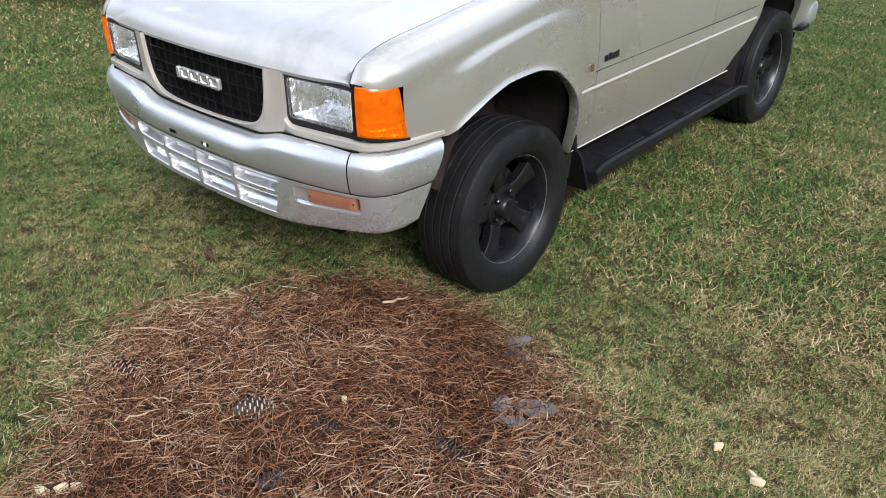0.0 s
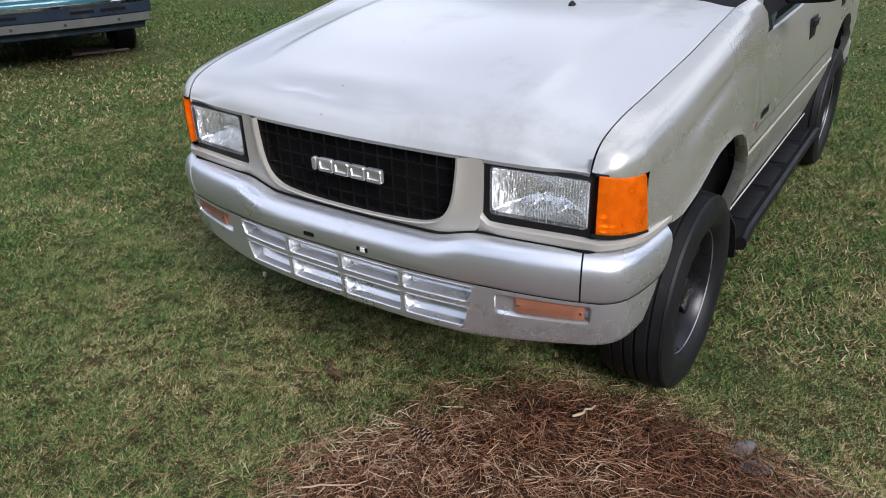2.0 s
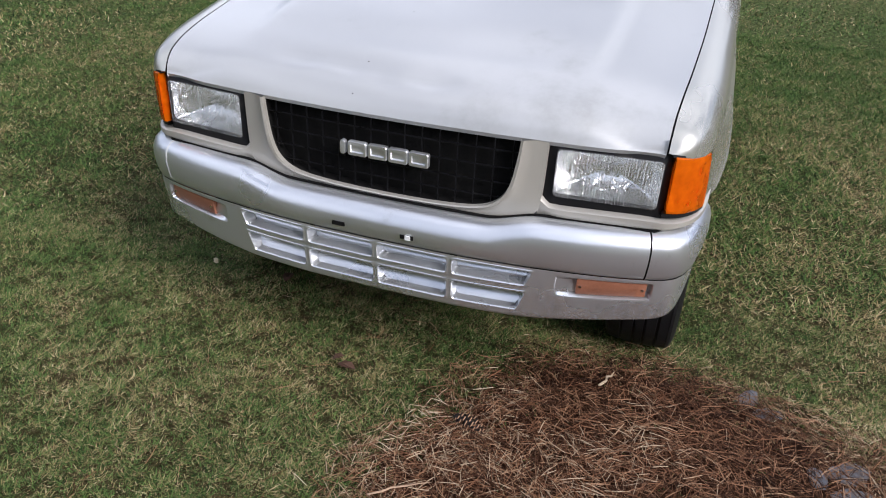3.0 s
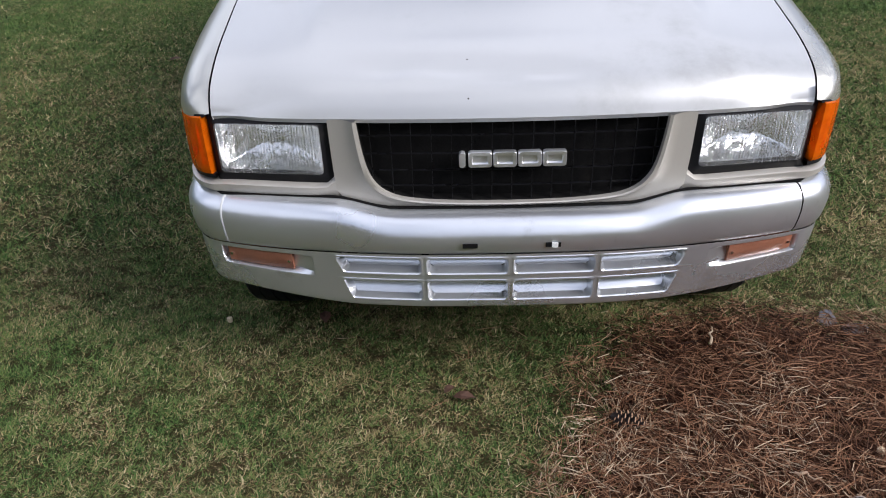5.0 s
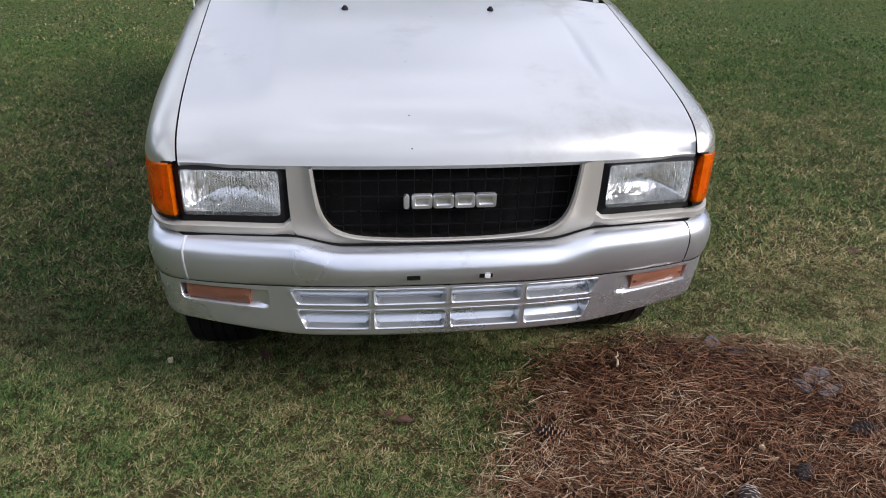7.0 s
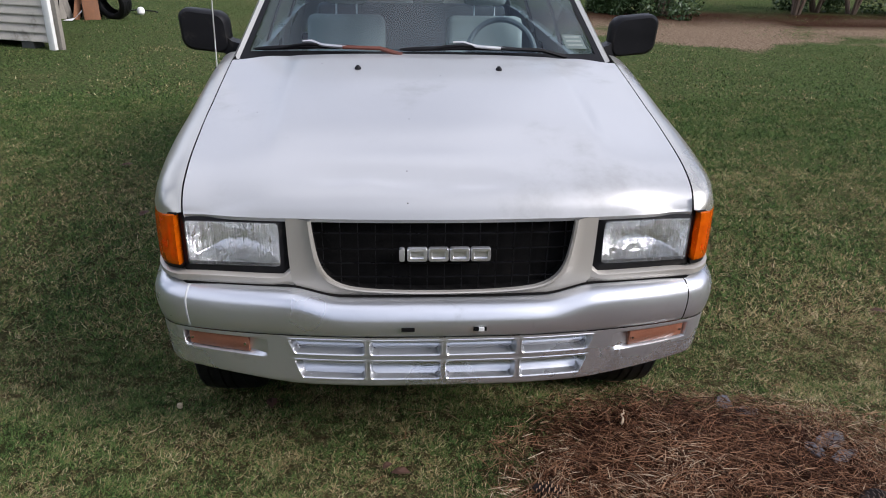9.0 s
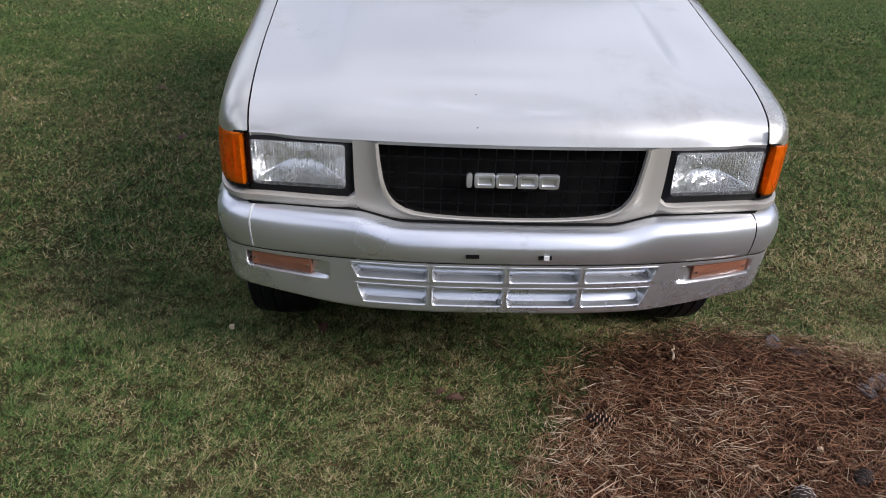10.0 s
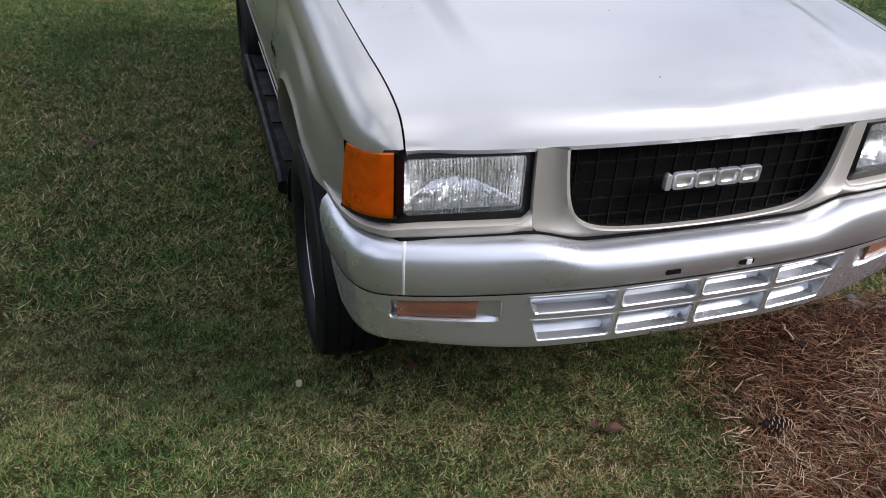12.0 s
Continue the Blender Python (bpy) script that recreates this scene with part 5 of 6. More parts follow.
# wipers: one straight arm each, and a blade
for x0, x1, red in ((-0.72, -0.10, True), (-0.11, 0.60, False)):
    vb = 0.045
    blade = [ws_point(u, vb + 0.02 * math.sin(t * 3.1), -0.022) for u, t in zip(spread(x0 / 0.785, x1 / 0.785, 12), spread(0, 1, 12))]
    w = part("wiper", tube(blade[:9], [0.006] + [0.010] * 7 + [0.006], 6), BLACK, car, "black wiper blade resting on the glass")
    bridge = [Vector(p) + Vector((0, -0.008, 0.012 * math.sin(k / 4 * math.pi))) for k, p in enumerate(blade[2:7])]
    part("bridge", tube(bridge, 0.006, 6), BLACK, w)
    pv = ws_point(x1 / 0.785, 0.0, -0.01)
    on = lambda t, v: ws_point(lerp(x0, x1, t) / 0.785, v, -0.036)  # noqa: E731
    part("wiper_arm", tube([(pv[0], pv[1] - 0.01, pv[2] + 0.01), Vector(on(0.85, vb - 0.012)), on(0.60, vb - 0.004)], [0.010, 0.009, 0.008], 6), RUST_RED if red else BLACK, w)
    part("wiper_tip", tube([on(0.62, vb - 0.004), on(0.46, vb + 0.012), on(0.38, vb + 0.045), on(0.32, vb + 0.042)], [0.008, 0.007, 0.0065, 0.005], 6), BARE, w, "bright bare wiper arm end")

# aerial on the fender
ae = part("aerial", tube([(-0.83, 1.05, 1.13), (-0.832, 1.05, 1.155), (-0.834, 1.05, 1.165), (-0.835, 1.05, 1.20)], [0.020, 0.018, 0.011, 0.009], 10), BLACK, car, "thin telescopic aerial on a black base")
part("rod", tube([(-0.835, 1.05, 1.20), (-0.83, 1.06, 1.60), (-0.825, 1.08, 1.95)], [0.003, 0.0025, 0.002], 6), BARE, ae)

# interior
part("dashboard", loft([[(x, 1.25, 1.185), (x, 1.33, 1.195), (x, 1.60, 1.175), (x, 1.68, 1.14), (x, 1.70, 0.9)] for x in spread(-0.76, 0.76, 8)]), DASH, car, "dark dashboard behind the windscreen")
for sx in (-0.40, 0.41):
    def cushion(y0, y1, z0, z1, hw, tilt, name, parent):
        m = Matrix.Translation((sx, y0, z0)) @ pose(0, 0, 0, tilt, 0, 0) @ Matrix.Translation((-sx, -y0, -z0))
        return part(name, box(sx - hw, sx + hw, y0, y1, z0, z1, m, 0.04), SEAT, parent, angle=50)
    seat = cushion(2.0, 2.5, 0.62, 0.78, 0.25, 0, "seat", car)
    cushion(2.42, 2.56, 0.74, 1.26, 0.225, -10, "backrest", seat)
    cushion(2.52, 2.62, 1.31, 1.49, 0.13, -10, "headrest", seat)
    for px in (-0.06, 0.06):
        part("headrest_post", tube([(sx + px, 2.58, 1.24), (sx + px, 2.60, 1.33)], 0.006, 8), BARE, seat)
bench = part("rear_bench", box(-0.62, 0.62, 3.1, 3.25, 0.8, 1.25, bevel=0.04), DASH, car, "dark grey rear bench")
ring = [(0.41 + 0.17 * math.cos(a * math.pi / 16), 1.80 + 0.07 * math.sin(a * math.pi / 16), 1.145 + 0.158 * math.sin(a * math.pi / 16)) for a in range(33)]
sw = part("steering_wheel", tube(ring, 0.014, 8), WHEEL_GREY, car, "worn grey steering wheel")
part("wheel_spoke", tube([(0.24, 1.80, 1.16), (0.41, 1.79, 1.15), (0.58, 1.80, 1.16)], 0.016, 6), DASH, sw)
part("rear_mirror", box(-0.10, 0.10, 1.66, 1.69, 1.535, 1.585, bevel=0.01), BLACK, car, "interior mirror behind the glass")


# ---- the other truck ----
TEAL = material("teal truck paint", (0.02, 0.10, 0.13), 0.35, 0.2, 0.1, 3, 300, coat=0.4, dirt=(0.10, 0.11, 0.10), dirt_amount=0.2)
NAVY = material("dark blue bumper", (0.018, 0.026, 0.042), 0.35, 0.2, 0.2, 6, 200, dirt=(0.10, 0.10, 0.09), dirt_amount=0.2)
VALANCE = material("grey worn valance", (0.05, 0.053, 0.05), 0.7, 0.0, 0.2, 7, 200, dirt=(0.08, 0.07, 0.06), dirt_amount=0.3)


def build_truck():
    m = Matrix.Translation((-5.80, 2.43, -0.05)) @ pose(0, 0, 0, 0, 0, 64.5)
    truck = root("truck", m, "old teal truck with dark blue bumper parked on bare earth", "truck")

    def tp(name, bm, mat, parent=truck, label="", angle=35):
        bmesh.ops.transform(bm, matrix=m, verts=bm.verts)
        return part(name, bm, mat, parent, label, angle)

    def bow(x):
        return 0.10 * (x / 0.95) ** 2

    xs = spread(-0.95, 0.95, 25)
    sec = [(0.10, 0.695), (0.0, 0.695), (-0.012, 0.685), (-0.014, 0.665), (-0.004, 0.645), (-0.004, 0.575), (0.004, 0.560), (0.10, 0.555)]
    bumper = tp("front_bumper", loft([[(x, bow(x) + o, z) for o, z in sec] for x in xs], cap=True), NAVY, label="dark blue bumper with a bright top edge")
    tp("bright_edge", loft([[(x, bow(x) + o, z) for o, z in ((0.02, 0.698), (-0.006, 0.699), (-0.018, 0.690), (-0.019, 0.664), (-0.006, 0.655))] for x in xs]), CHROME, bumper)
    for x0, x1 in ((0.18, 0.40), (0.46, 0.70), (-0.5, -0.28)):
        tp("slot", loft([[(x, bow(x) - 0.006, 0.630), (x, bow(x) - 0.006, 0.600), (x, bow(x) + 0.01, 0.598)] for x in spread(x0, x1, 4)]), BLACK_DULL, bumper, angle=0)
    tp("valance", loft([[(x, bow(x) + o, z) for o, z in ((0.08, 0.553), (0.012, 0.553), (0.012, 0.475), (0.03, 0.465), (0.09, 0.46))] for x in spread(-0.93, 0.93, 20)], cap=True), VALANCE, label="worn grey valance")
    tp("lower_valance", loft([[(x, 0.09 + bow(x) + o, z) for o, z in ((0.08, 0.462), (0.0, 0.462), (0.01, 0.40), (0.06, 0.385))] for x in spread(-0.88, 0.88, 20)], cap=True), NAVY)
    for x in (-0.35, 0.12, 0.62):
        y = bow(x) + 0.012
        tp("bolt", tube([(x, y + 0.004, 0.515), (x, y - 0.012, 0.515)], 0.014, 8), CHROME)
    rows = [[(x, 0.06 + bow(x) * 1.0 + o, z) for o, z in ((0.03, 0.56), (0.0, 0.70), (-0.01, 0.76), (0.01, 0.80))] for x in spread(-0.90, 0.90, 20)]
    tp("nose_panel", loft(rows), TEAL)
    body = loft([[(sx * w, y, z) for sx, w, z in ((-1, 0.90, 0.46), (-1, 0.95, 0.75), (-1, 0.93, 1.05), (-1, 0.86, 1.12), (1, 0.86, 1.12), (1, 0.93, 1.05), (1, 0.95, 0.75), (1, 0.90, 0.46))] for y in (0.20, 0.6, 1.5, 4.6)], True, True)
    tp("body", body, TEAL)
    tp("cab", loft([[(sx * w, y, z) for sx, w in ((-1, hw), (1, hw))] for hw, y, z in ((0.88, 1.3, 1.10), (0.74, 1.9, 1.72), (0.74, 3.0, 1.75), (0.86, 3.3, 1.10))]), TEAL)
    gr = tp("grille", box(-0.62, 0.62, 0.05, 0.10, 0.80, 1.02, bevel=0.008), VALANCE, label="grey slatted grille")
    for z in (0.82, 0.86, 0.90, 0.94, 0.98):
        tp("slat", box(-0.60, 0.60, 0.03, 0.06, z - 0.007, z + 0.007), VALANCE, gr, angle=0)
    for sx in (-1, 1):
        tp("marker_lamp", box(sx * 0.62, sx * 0.86, 0.09, 0.14, 0.80, 0.87, bevel=0.01), AMBER, label="amber marker lamp")
        tp("lamp", box(sx * 0.62, sx * 0.86, 0.09, 0.14, 0.885, 1.02, bevel=0.01), REFLECTOR)
        for y in (1.15, 3.6):
            w = revolve([(-0.11, 0.20), (-0.12, 0.30), (-0.09, 0.335), (0.09, 0.335), (0.12, 0.30), (0.11, 0.20), (0.05, 0.17), (0.04, 0.0001)], 32)
            bmesh.ops.transform(w, matrix=Matrix.Translation((sx * 0.76, y, 0.335)), verts=w.verts)
            tp("wheel", w, RUBBER)
    tp("floor", box(-0.85, 0.85, 0.25, 4.5, 0.42, 0.46), BLACK_DULL)


build_truck()

# ---- the shed wall, the boards and the old tyre ----
SIDING = material("weathered cream siding", (0.46, 0.43, 0.37), 0.65, 0, 0.15, 3, 90, 0.0004, dirt=(0.22, 0.20, 0.16), dirt_amount=0.3, dirt_scale=4)
WHITE_TRIM = material("white painted trim", (0.74, 0.74, 0.71), 0.55, 0, 0.08, 6, 120, dirt=(0.45, 0.43, 0.38), dirt_amount=0.15)
GREY_WOOD = material("grey weathered wood", (0.22, 0.20, 0.17), 0.85, 0, 0.3, 5, 60, 0.001, stretch=(6, 6, 0.6), random_var=0.25)
BROWN_WOOD = material("brown stained board", (0.24, 0.11, 0.055), 0.75, 0, 0.25, 5, 60, 0.001, stretch=(6, 6, 0.6), random_var=0.2)


def build_shed():
    ang = math.degrees(math.atan2(0.29, -0.84)) - 180
    m = Matrix.Translation((-4.76, 8.98, 0)) @ pose(0, 0, 0, 0, 0, ang)
    shed = root("shed", m, "small shed with weathered cream siding and white corner trim", "shed")

    def sp(name, bm, mat, parent=shed, label="", angle=35):
        bmesh.ops.transform(bm, matrix=m, verts=bm.verts)
        return part(name, bm, mat, parent, label, angle)
    sp("frame", loft([[(x + d[0], d[1], z) for x, z in ((-3.2, 0.09), (-0.06, 0.09), (-0.06, 2.15), (-3.2, 2.15))] for d in ((0, 0.03), (-1.2, 1.1))], True, True), GREY_WOOD)
    for k in range(17):
        z = 0.10 + 0.12 * k
        sp("siding_board", loft([[(x, 0.03, z + 0.13), (x, 0.012, z + 0.125), (x, -0.014, z + 0.012), (x, -0.012, z), (x, 0.03, z)] for x in (-3.2, -0.10)], cap=True), SIDING, angle=0)
    sp("opening", box(-0.95, -0.42, -0.03, 0.02, 0.70, 1.25, bevel=0.004), GREY_WOOD, label="dark weathered hatch")
    sp("corner_trim", box(-0.12, -0.02, -0.03, 0.03, 0.0, 2.1, bevel=0.004), WHITE_TRIM, label="white corner trim")
    sp("corner_post", box(-0.02, 0.05, 0.03, 0.10, 0.0, 2.1, bevel=0.004), GREY_WOOD, label="grey weathered post")
    sp("roof", box(-3.4, 0.1, -0.25, 0.6, 2.15, 2.21), GREY_WOOD)
    for x in (-0.5, -1.4, -2.4):
        sp("footing", box(x - 0.1, x + 0.1, 0.0, 0.2, -0.03, 0.10), VALANCE)


build_shed()
planks = [(-6.05, 12.5, 0.12, 8, GREY_WOOD, 1.5), (-5.93, 12.55, 0.10, -10, GREY_WOOD, 1.6), (-5.80, 12.45, 0.11, 14, BROWN_WOOD, 1.5), (-5.70, 12.6, 0.09, 4, GREY_WOOD, 1.3), (-5.50, 12.42, 0.27, 0, BROWN_WOOD, 1.4), (-6.2, 12.6, 0.14, -5, GREY_WOOD, 1.7)]
for x, y, w, lean, mt, h in planks:
    ob = part("plank", box(-w / 2, w / 2, -0.012, 0.012, 0.0, h, Matrix.Translation((x, y, 0.0)) @ pose(0, 0, 0, -14, lean, 24), 0.002), mt)
    tagged(ob, "brown stained board leaning upright" if mt is BROWN_WOOD else "grey weathered plank leaning on scrap", "plank", "scrap boards")
ob = part("crate", box(-6.3, -5.55, 12.78, 13.3, -0.01, 0.72, Matrix.Translation((-5.9, 13, 0)) @ pose(0, 0, 0, 0, 0, 20) @ Matrix.Translation((5.9, -13, 0)), 0.01), BLACK_DULL)
tagged(ob, "dark old crate behind the leaning boards", "crate")
ob = part("scrap_sheet", loft([[(-5.95, 12.2, 0.01), (-5.75, 12.15, 0.02), (-5.60, 12.2, 0.16)], [(-5.95, 12.35, 0.012), (-5.75, 12.32, 0.05), (-5.62, 12.35, 0.2)]]), WHITE_TRIM, angle=0)
tagged(ob, "bent pale metal sheet lying in the scrap", "metal sheet")
m = Matrix.Translation((-5.18, 12.62, 0.335)) @ pose(0, 0, 0, 0, 0, 66) @ pose(0, 0, 0, 0, -14, 0)
old = link("old_tyre", tyre_me, RUBBER, None, "", 30, m)
tagged(old, "worn black tyre leaning against scrap", "tyre")
ob = part("hose_reel", loft([[(-4.92 + r * math.cos(a * math.pi / 6), 13.35 + r * math.sin(a * math.pi / 6), z) for a in range(12)] for r, z in ((0.04, 0.0), (0.07, 0.03), (0.075, 0.08), (0.05, 0.13), (0.01, 0.145))], True, True), WHITE_TRIM)
tagged(ob, "small white cap lying in the grass", "cap")
ob = part("hose", tube([(-4.9 + 0.25 * math.cos(a * 0.4) - 0.02 * a, 13.5 + 0.16 * math.sin(a * 0.4), 0.03 + 0.004 * a) for a in range(18)], 0.012, 6), BLACK)
tagged(ob, "coil of dark garden hose", "hose")

DIRTY_BOARD = material("dirty pinkish board", (0.36, 0.25, 0.20), 0.85, 0, 0.25, 6, 70, 0.001, dirt=(0.13, 0.075, 0.05), dirt_amount=0.4, dirt_scale=9)
ob = part("board", box(-0.29, 0.29, -0.15, 0.15, 0.0, 0.022, Matrix.Translation((-6.55, 3.34, 0.0)) @ pose(0, 0, 0, 0, 0, 60), 0.004), DIRTY_BOARD)
tagged(ob, "dirty pinkish board lying flat on bare earth", "board")

# ---- shrubs and young trees behind the bare strip ----
LEAF = material("dark shrub leaf", (0.035, 0.065, 0.018), 0.5, 0, 0.4, 3, 40)
BARK = material("brown bark", (0.12, 0.085, 0.06), 0.9, 0, 0.3, 14, 90, 0.004, stretch=(1, 1, 0.3))


def leaf_cloud(centres, count, size, seed):
    """Many small leaves round the given clump centres (x, y, z, radius)."""
    r = np.random.RandomState(seed)
    c = np.array(centres)[r.randint(0, len(centres), count)]
    d = r.normal(size=(count, 3))
    d /= np.linalg.norm(d, axis=1)[:, None]
    p = c[:, :3] + d * (c[:, 3:4] * (0.55 + 0.5 * r.rand(count, 1)))
    p[:, 2] = np.maximum(p[:, 2], 0.02)
    a = r.normal(size=(count, 3))
    a /= np.linalg.norm(a, axis=1)[:, None]
    b = np.cross(a, r.normal(size=(count, 3)))
    b /= np.linalg.norm(b, axis=1)[:, None]
    s = size * (0.6 + 0.8 * r.rand(count, 1))
    v = np.stack([p - a * s, p + b * s * 0.45, p + a * s, p - b * s * 0.45], 1).reshape(-1, 3)
    me = bpy.data.meshes.new("crown")
    me.from_pydata(v.tolist(), [], np.arange(count * 4).reshape(-1, 4).tolist())
    return me


def shrub(x, y, h, rad, seed, stems, bare):
    r = random.Random(seed)
    tree = root("shrub", (x, y, 0), "leafy dark green shrub" if not bare else "young tree with several bare stems", "shrub", "shrubs along the bed")
    for k in range(stems):
        a = r.uniform(0, 6.28)
        pts = [(x + 0.06 * math.cos(a), y + 0.06 * math.sin(a), -0.03)]
        for j in range(1, 5):
            pts.append((x + (0.06 + 0.11 * j * rad) * math.cos(a) + r.uniform(-.05, .05), y + (0.06 + 0.11 * j * rad) * math.sin(a) + r.uniform(-.05, .05), h * 0.2 * j))
        part("stem", tube(pts, [0.05, 0.04, 0.032, 0.022, 0.012], 7), BARK, tree)
    low = 0.05 if not bare else 0.45 * h
    cents = [(x + r.gauss(0, rad * 0.42), y + r.gauss(0, rad * 0.42), r.uniform(low, h * 0.92), r.uniform(0.18, 0.36) * rad) for _ in range(30)]
    link("crown", leaf_cloud(cents, 5200 if not bare else 4200, 0.045, seed), LEAF, tree, "dark green leaves", 0)


shrub(5.75, 14.5, 1.5, 0.95, 3, 5, False)
shrub(4.75, 14.9, 0.8, 0.6, 8, 4, False)
shrub(9.0, 15.0, 2.2, 1.1, 5, 5, True)
shrub(10.5, 15.3, 2.2, 1.1, 6, 6, True)
shrub(9.8, 15.6, 1.4, 0.9, 9, 5, False)
shrub(12.0, 15.4, 1.6, 1.0, 11, 5, False)

# ---- things on the ground ----
CONE = material("grey brown pine cone", (0.05, 0.034, 0.026), 0.8, 0, 0.4, 40, 200, 0.0005)
CONE_TIP = material("pale cone scale tip", (0.27, 0.23, 0.20), 0.8, 0, 0.3, 40, 200)
BROWN_TIP = material("brown cone scale tip", (0.27, 0.16, 0.095), 0.8, 0, 0.3, 40, 200)
DARK_CONE = material("dark wet pine cone", (0.022, 0.014, 0.011), 0.8, 0, 0.4, 40, 200)
STONE = material("grey flat stone", (0.14, 0.142, 0.155), 0.85, 0, 0.2, 14, 90, 0.002, dirt=(0.13, 0.08, 0.055), dirt_amount=0.4, dirt_scale=12, spec=0.1)
CHIP = material("pale dry wood chip", (0.46, 0.38, 0.25), 0.8, 0, 0.2, 20, 100)
PALE_STICK = material("pale split twig", (0.34, 0.26, 0.175), 0.8, 0, 0.3, 30, 150)
STICK = material("dry brown twig", (0.30, 0.20, 0.13), 0.85, 0, 0.3, 30, 150)


def cone_mesh(seed):
    """A pine cone along x: a core with rows of open scales in a spiral."""
    bm = bmesh.new()
    L, R = 0.085, 0.026
    add_loft(bm, [[(L * (t - 0.5), rr * math.cos(a * math.pi / 4), rr * math.sin(a * math.pi / 4)) for a in range(8)] for t, rr in ((0, 0.006), (0.2, R * 0.6), (0.5, R * 0.62), (0.8, R * 0.42), (1, 0.003))], True, True)
    tips = []
    for k in range(70):
        t = (k + 0.5) / 70
        a = k * 2.39996
        env = R * (math.sin(math.pi * min(1, 0.10 + 0.88 * t)) ** 0.6)
        x = L * (t - 0.5)
        d, q = Vector((0, math.cos(a), math.sin(a))), Vector((0, -math.sin(a), math.cos(a)))
        w = 0.0075 * (0.6 + 0.6 * math.sin(math.pi * t))
        base = Vector((x - 0.004, 0, 0)) + d * env * 0.35
        tip = Vector((x + 0.006, 0, 0)) + d * env * 1.2
        up = Vector((0.0028, 0, 0))
        vs = [bm.verts.new(p) for p in (base - q * w * 0.5, base + q * w * 0.5, tip + q * w, tip - q * w, tip + d * 0.003 + up * 0.3)]
        vs2 = [bm.verts.new(p) for p in (tip + q * w + up, tip - q * w + up)]
        bm.faces.new((vs[0], vs[1], vs[2], vs[3]))
        f = [bm.faces.new((vs[3], vs[2], vs2[0], vs2[1]))]
        bm.faces.new((vs[0], vs2[1], vs2[0], vs[1]))
        for g in f:
            g.material_index = 1
    return mesh_of("pine_cone", bm)


cone_me = cone_mesh(1)
cone_me.materials.append(CONE)
cone_me.materials.append(CONE_TIP)
dark_me = cone_me.copy()
dark_me.materials[0], dark_me.materials[1] = DARK_CONE, CONE
brown_me = cone_me.copy()
brown_me.materials[0], brown_me.materials[1] = DARK_CONE, BROWN_TIP
for x, y, turn, sc, dark in ((0.82, -0.538, 60, 1.2, 0), (1.045, -0.445, 40, 0.9, 2), (1.36, -0.265, 10, 1.1, 2), (0.37, -0.695, 25, 1.2, 1), (1.09, -0.675, 80, 0.9, 2), (0.335, -0.19, -10, 1.0, 1)):
    ob = new("pine_cone", (cone_me, brown_me, dark_me)[dark])
    ob.matrix_world = Matrix.Translation((x, y, ground_z(x, y) + (0.018, 0.022, 0.016)[dark])) @ pose(0, 0, 0, 20 * turn, 12, turn) @ Matrix.Diagonal((sc * 1.12, sc * 0.92, sc * 0.92, 1))
    tagged(ob, ("grey open pine cone lying in pine straw", "brown open pine cone lying in pine straw", "dark weathered pine cone half buried in pine straw")[dark], "pine cone", "pine cones")


def slab(name, x, y, w, d, h, turn, mat, seed, label, category, group=""):
    r = random.Random(seed)
    n = 14
    prof = [(1 + r.uniform(-0.16, 0.16)) for _ in range(n)]
    bm = bmesh.new()
    rows = []
    for f, z in ((0.9, -0.01), (1.0, h * 0.5), (0.94, h * 0.9), (0.6, h), (0.2, h * 1.02)):
        rows.append([(w * f * prof[k] * math.cos(2 * math.pi * k / n), d * f * prof[k] * math.sin(2 * math.pi * k / n), z + r.uniform(-1, 1) * h * 0.06) for k in range(n)])
    add_loft(bm, rows, True, True)
    ob = part(name, bm, mat, None, angle=40, at=Matrix.Translation((x, y, ground_z(x, y))) @ pose(0, 0, 0, 0, 0, turn))
    return tagged(ob, label, category, group)


for k, (x, y, w, d, h, turn) in enumerate(((1.42, 0.075, 0.075, 0.05, 0.022, 30), (1.33, 0.02, 0.05, 0.035, 0.02, 100), (1.41, -0.02, 0.07, 0.03, 0.02, 25), (1.14, 0.34, 0.075, 0.04, 0.012, 60), (1.20, 0.28, 0.06, 0.035, 0.012, 20))):
    slab("stone", x, y, w * 0.85, d * 0.85, h * 0.5, turn, STONE, 20 + k, "flat grey stone half buried in pine straw", "stone", "flat stones")
for k, (x, y, w, d, turn) in enumerate(((1.91, 0.29, 0.022, 0.012, 60), (2.05, 0.22, 0.028, 0.010, 20), (2.03, 0.235, 0.022, 0.008, -20), (0.67, -1.093, 0.034, 0.012, 25), (0.695, -1.055, 0.026, 0.01, 70), (0.72, -1.025, 0.024, 0.01, 40), (0.98, -0.32, 0.014, 0.012, 10), (-0.953, 0.40, 0.014, 0.010, 10))):
    slab("wood_chip", x, y, w * 0.75, d * 0.75, 0.009, turn, CHIP, 40 + k, "pale dry wood chip lying on the ground", "wood chip", "wood chips").location.z += 0.016


def twig(x, y, length, turn, r, mat=STICK, label="dry brown twig lying on the ground", seed=0):
    q = random.Random(seed)
    pts = []
    for k in range(6):
        t = k / 5
        px, py = x + length * (t - 0.5) * math.cos(radians(turn)), y + length * (t - 0.5) * math.sin(radians(turn))
        pts.append((px + q.uniform(-.006, .006), py + q.uniform(-.006, .006), ground_z(px, py) + 0.030 + q.uniform(0, 0.008)))
    return tagged(part("twig", tube(pts, [r * 0.8, r, r * 0.9, r * 0.8, r * 0.6, r * 0.3], 6), mat), label, "twig", "twigs")


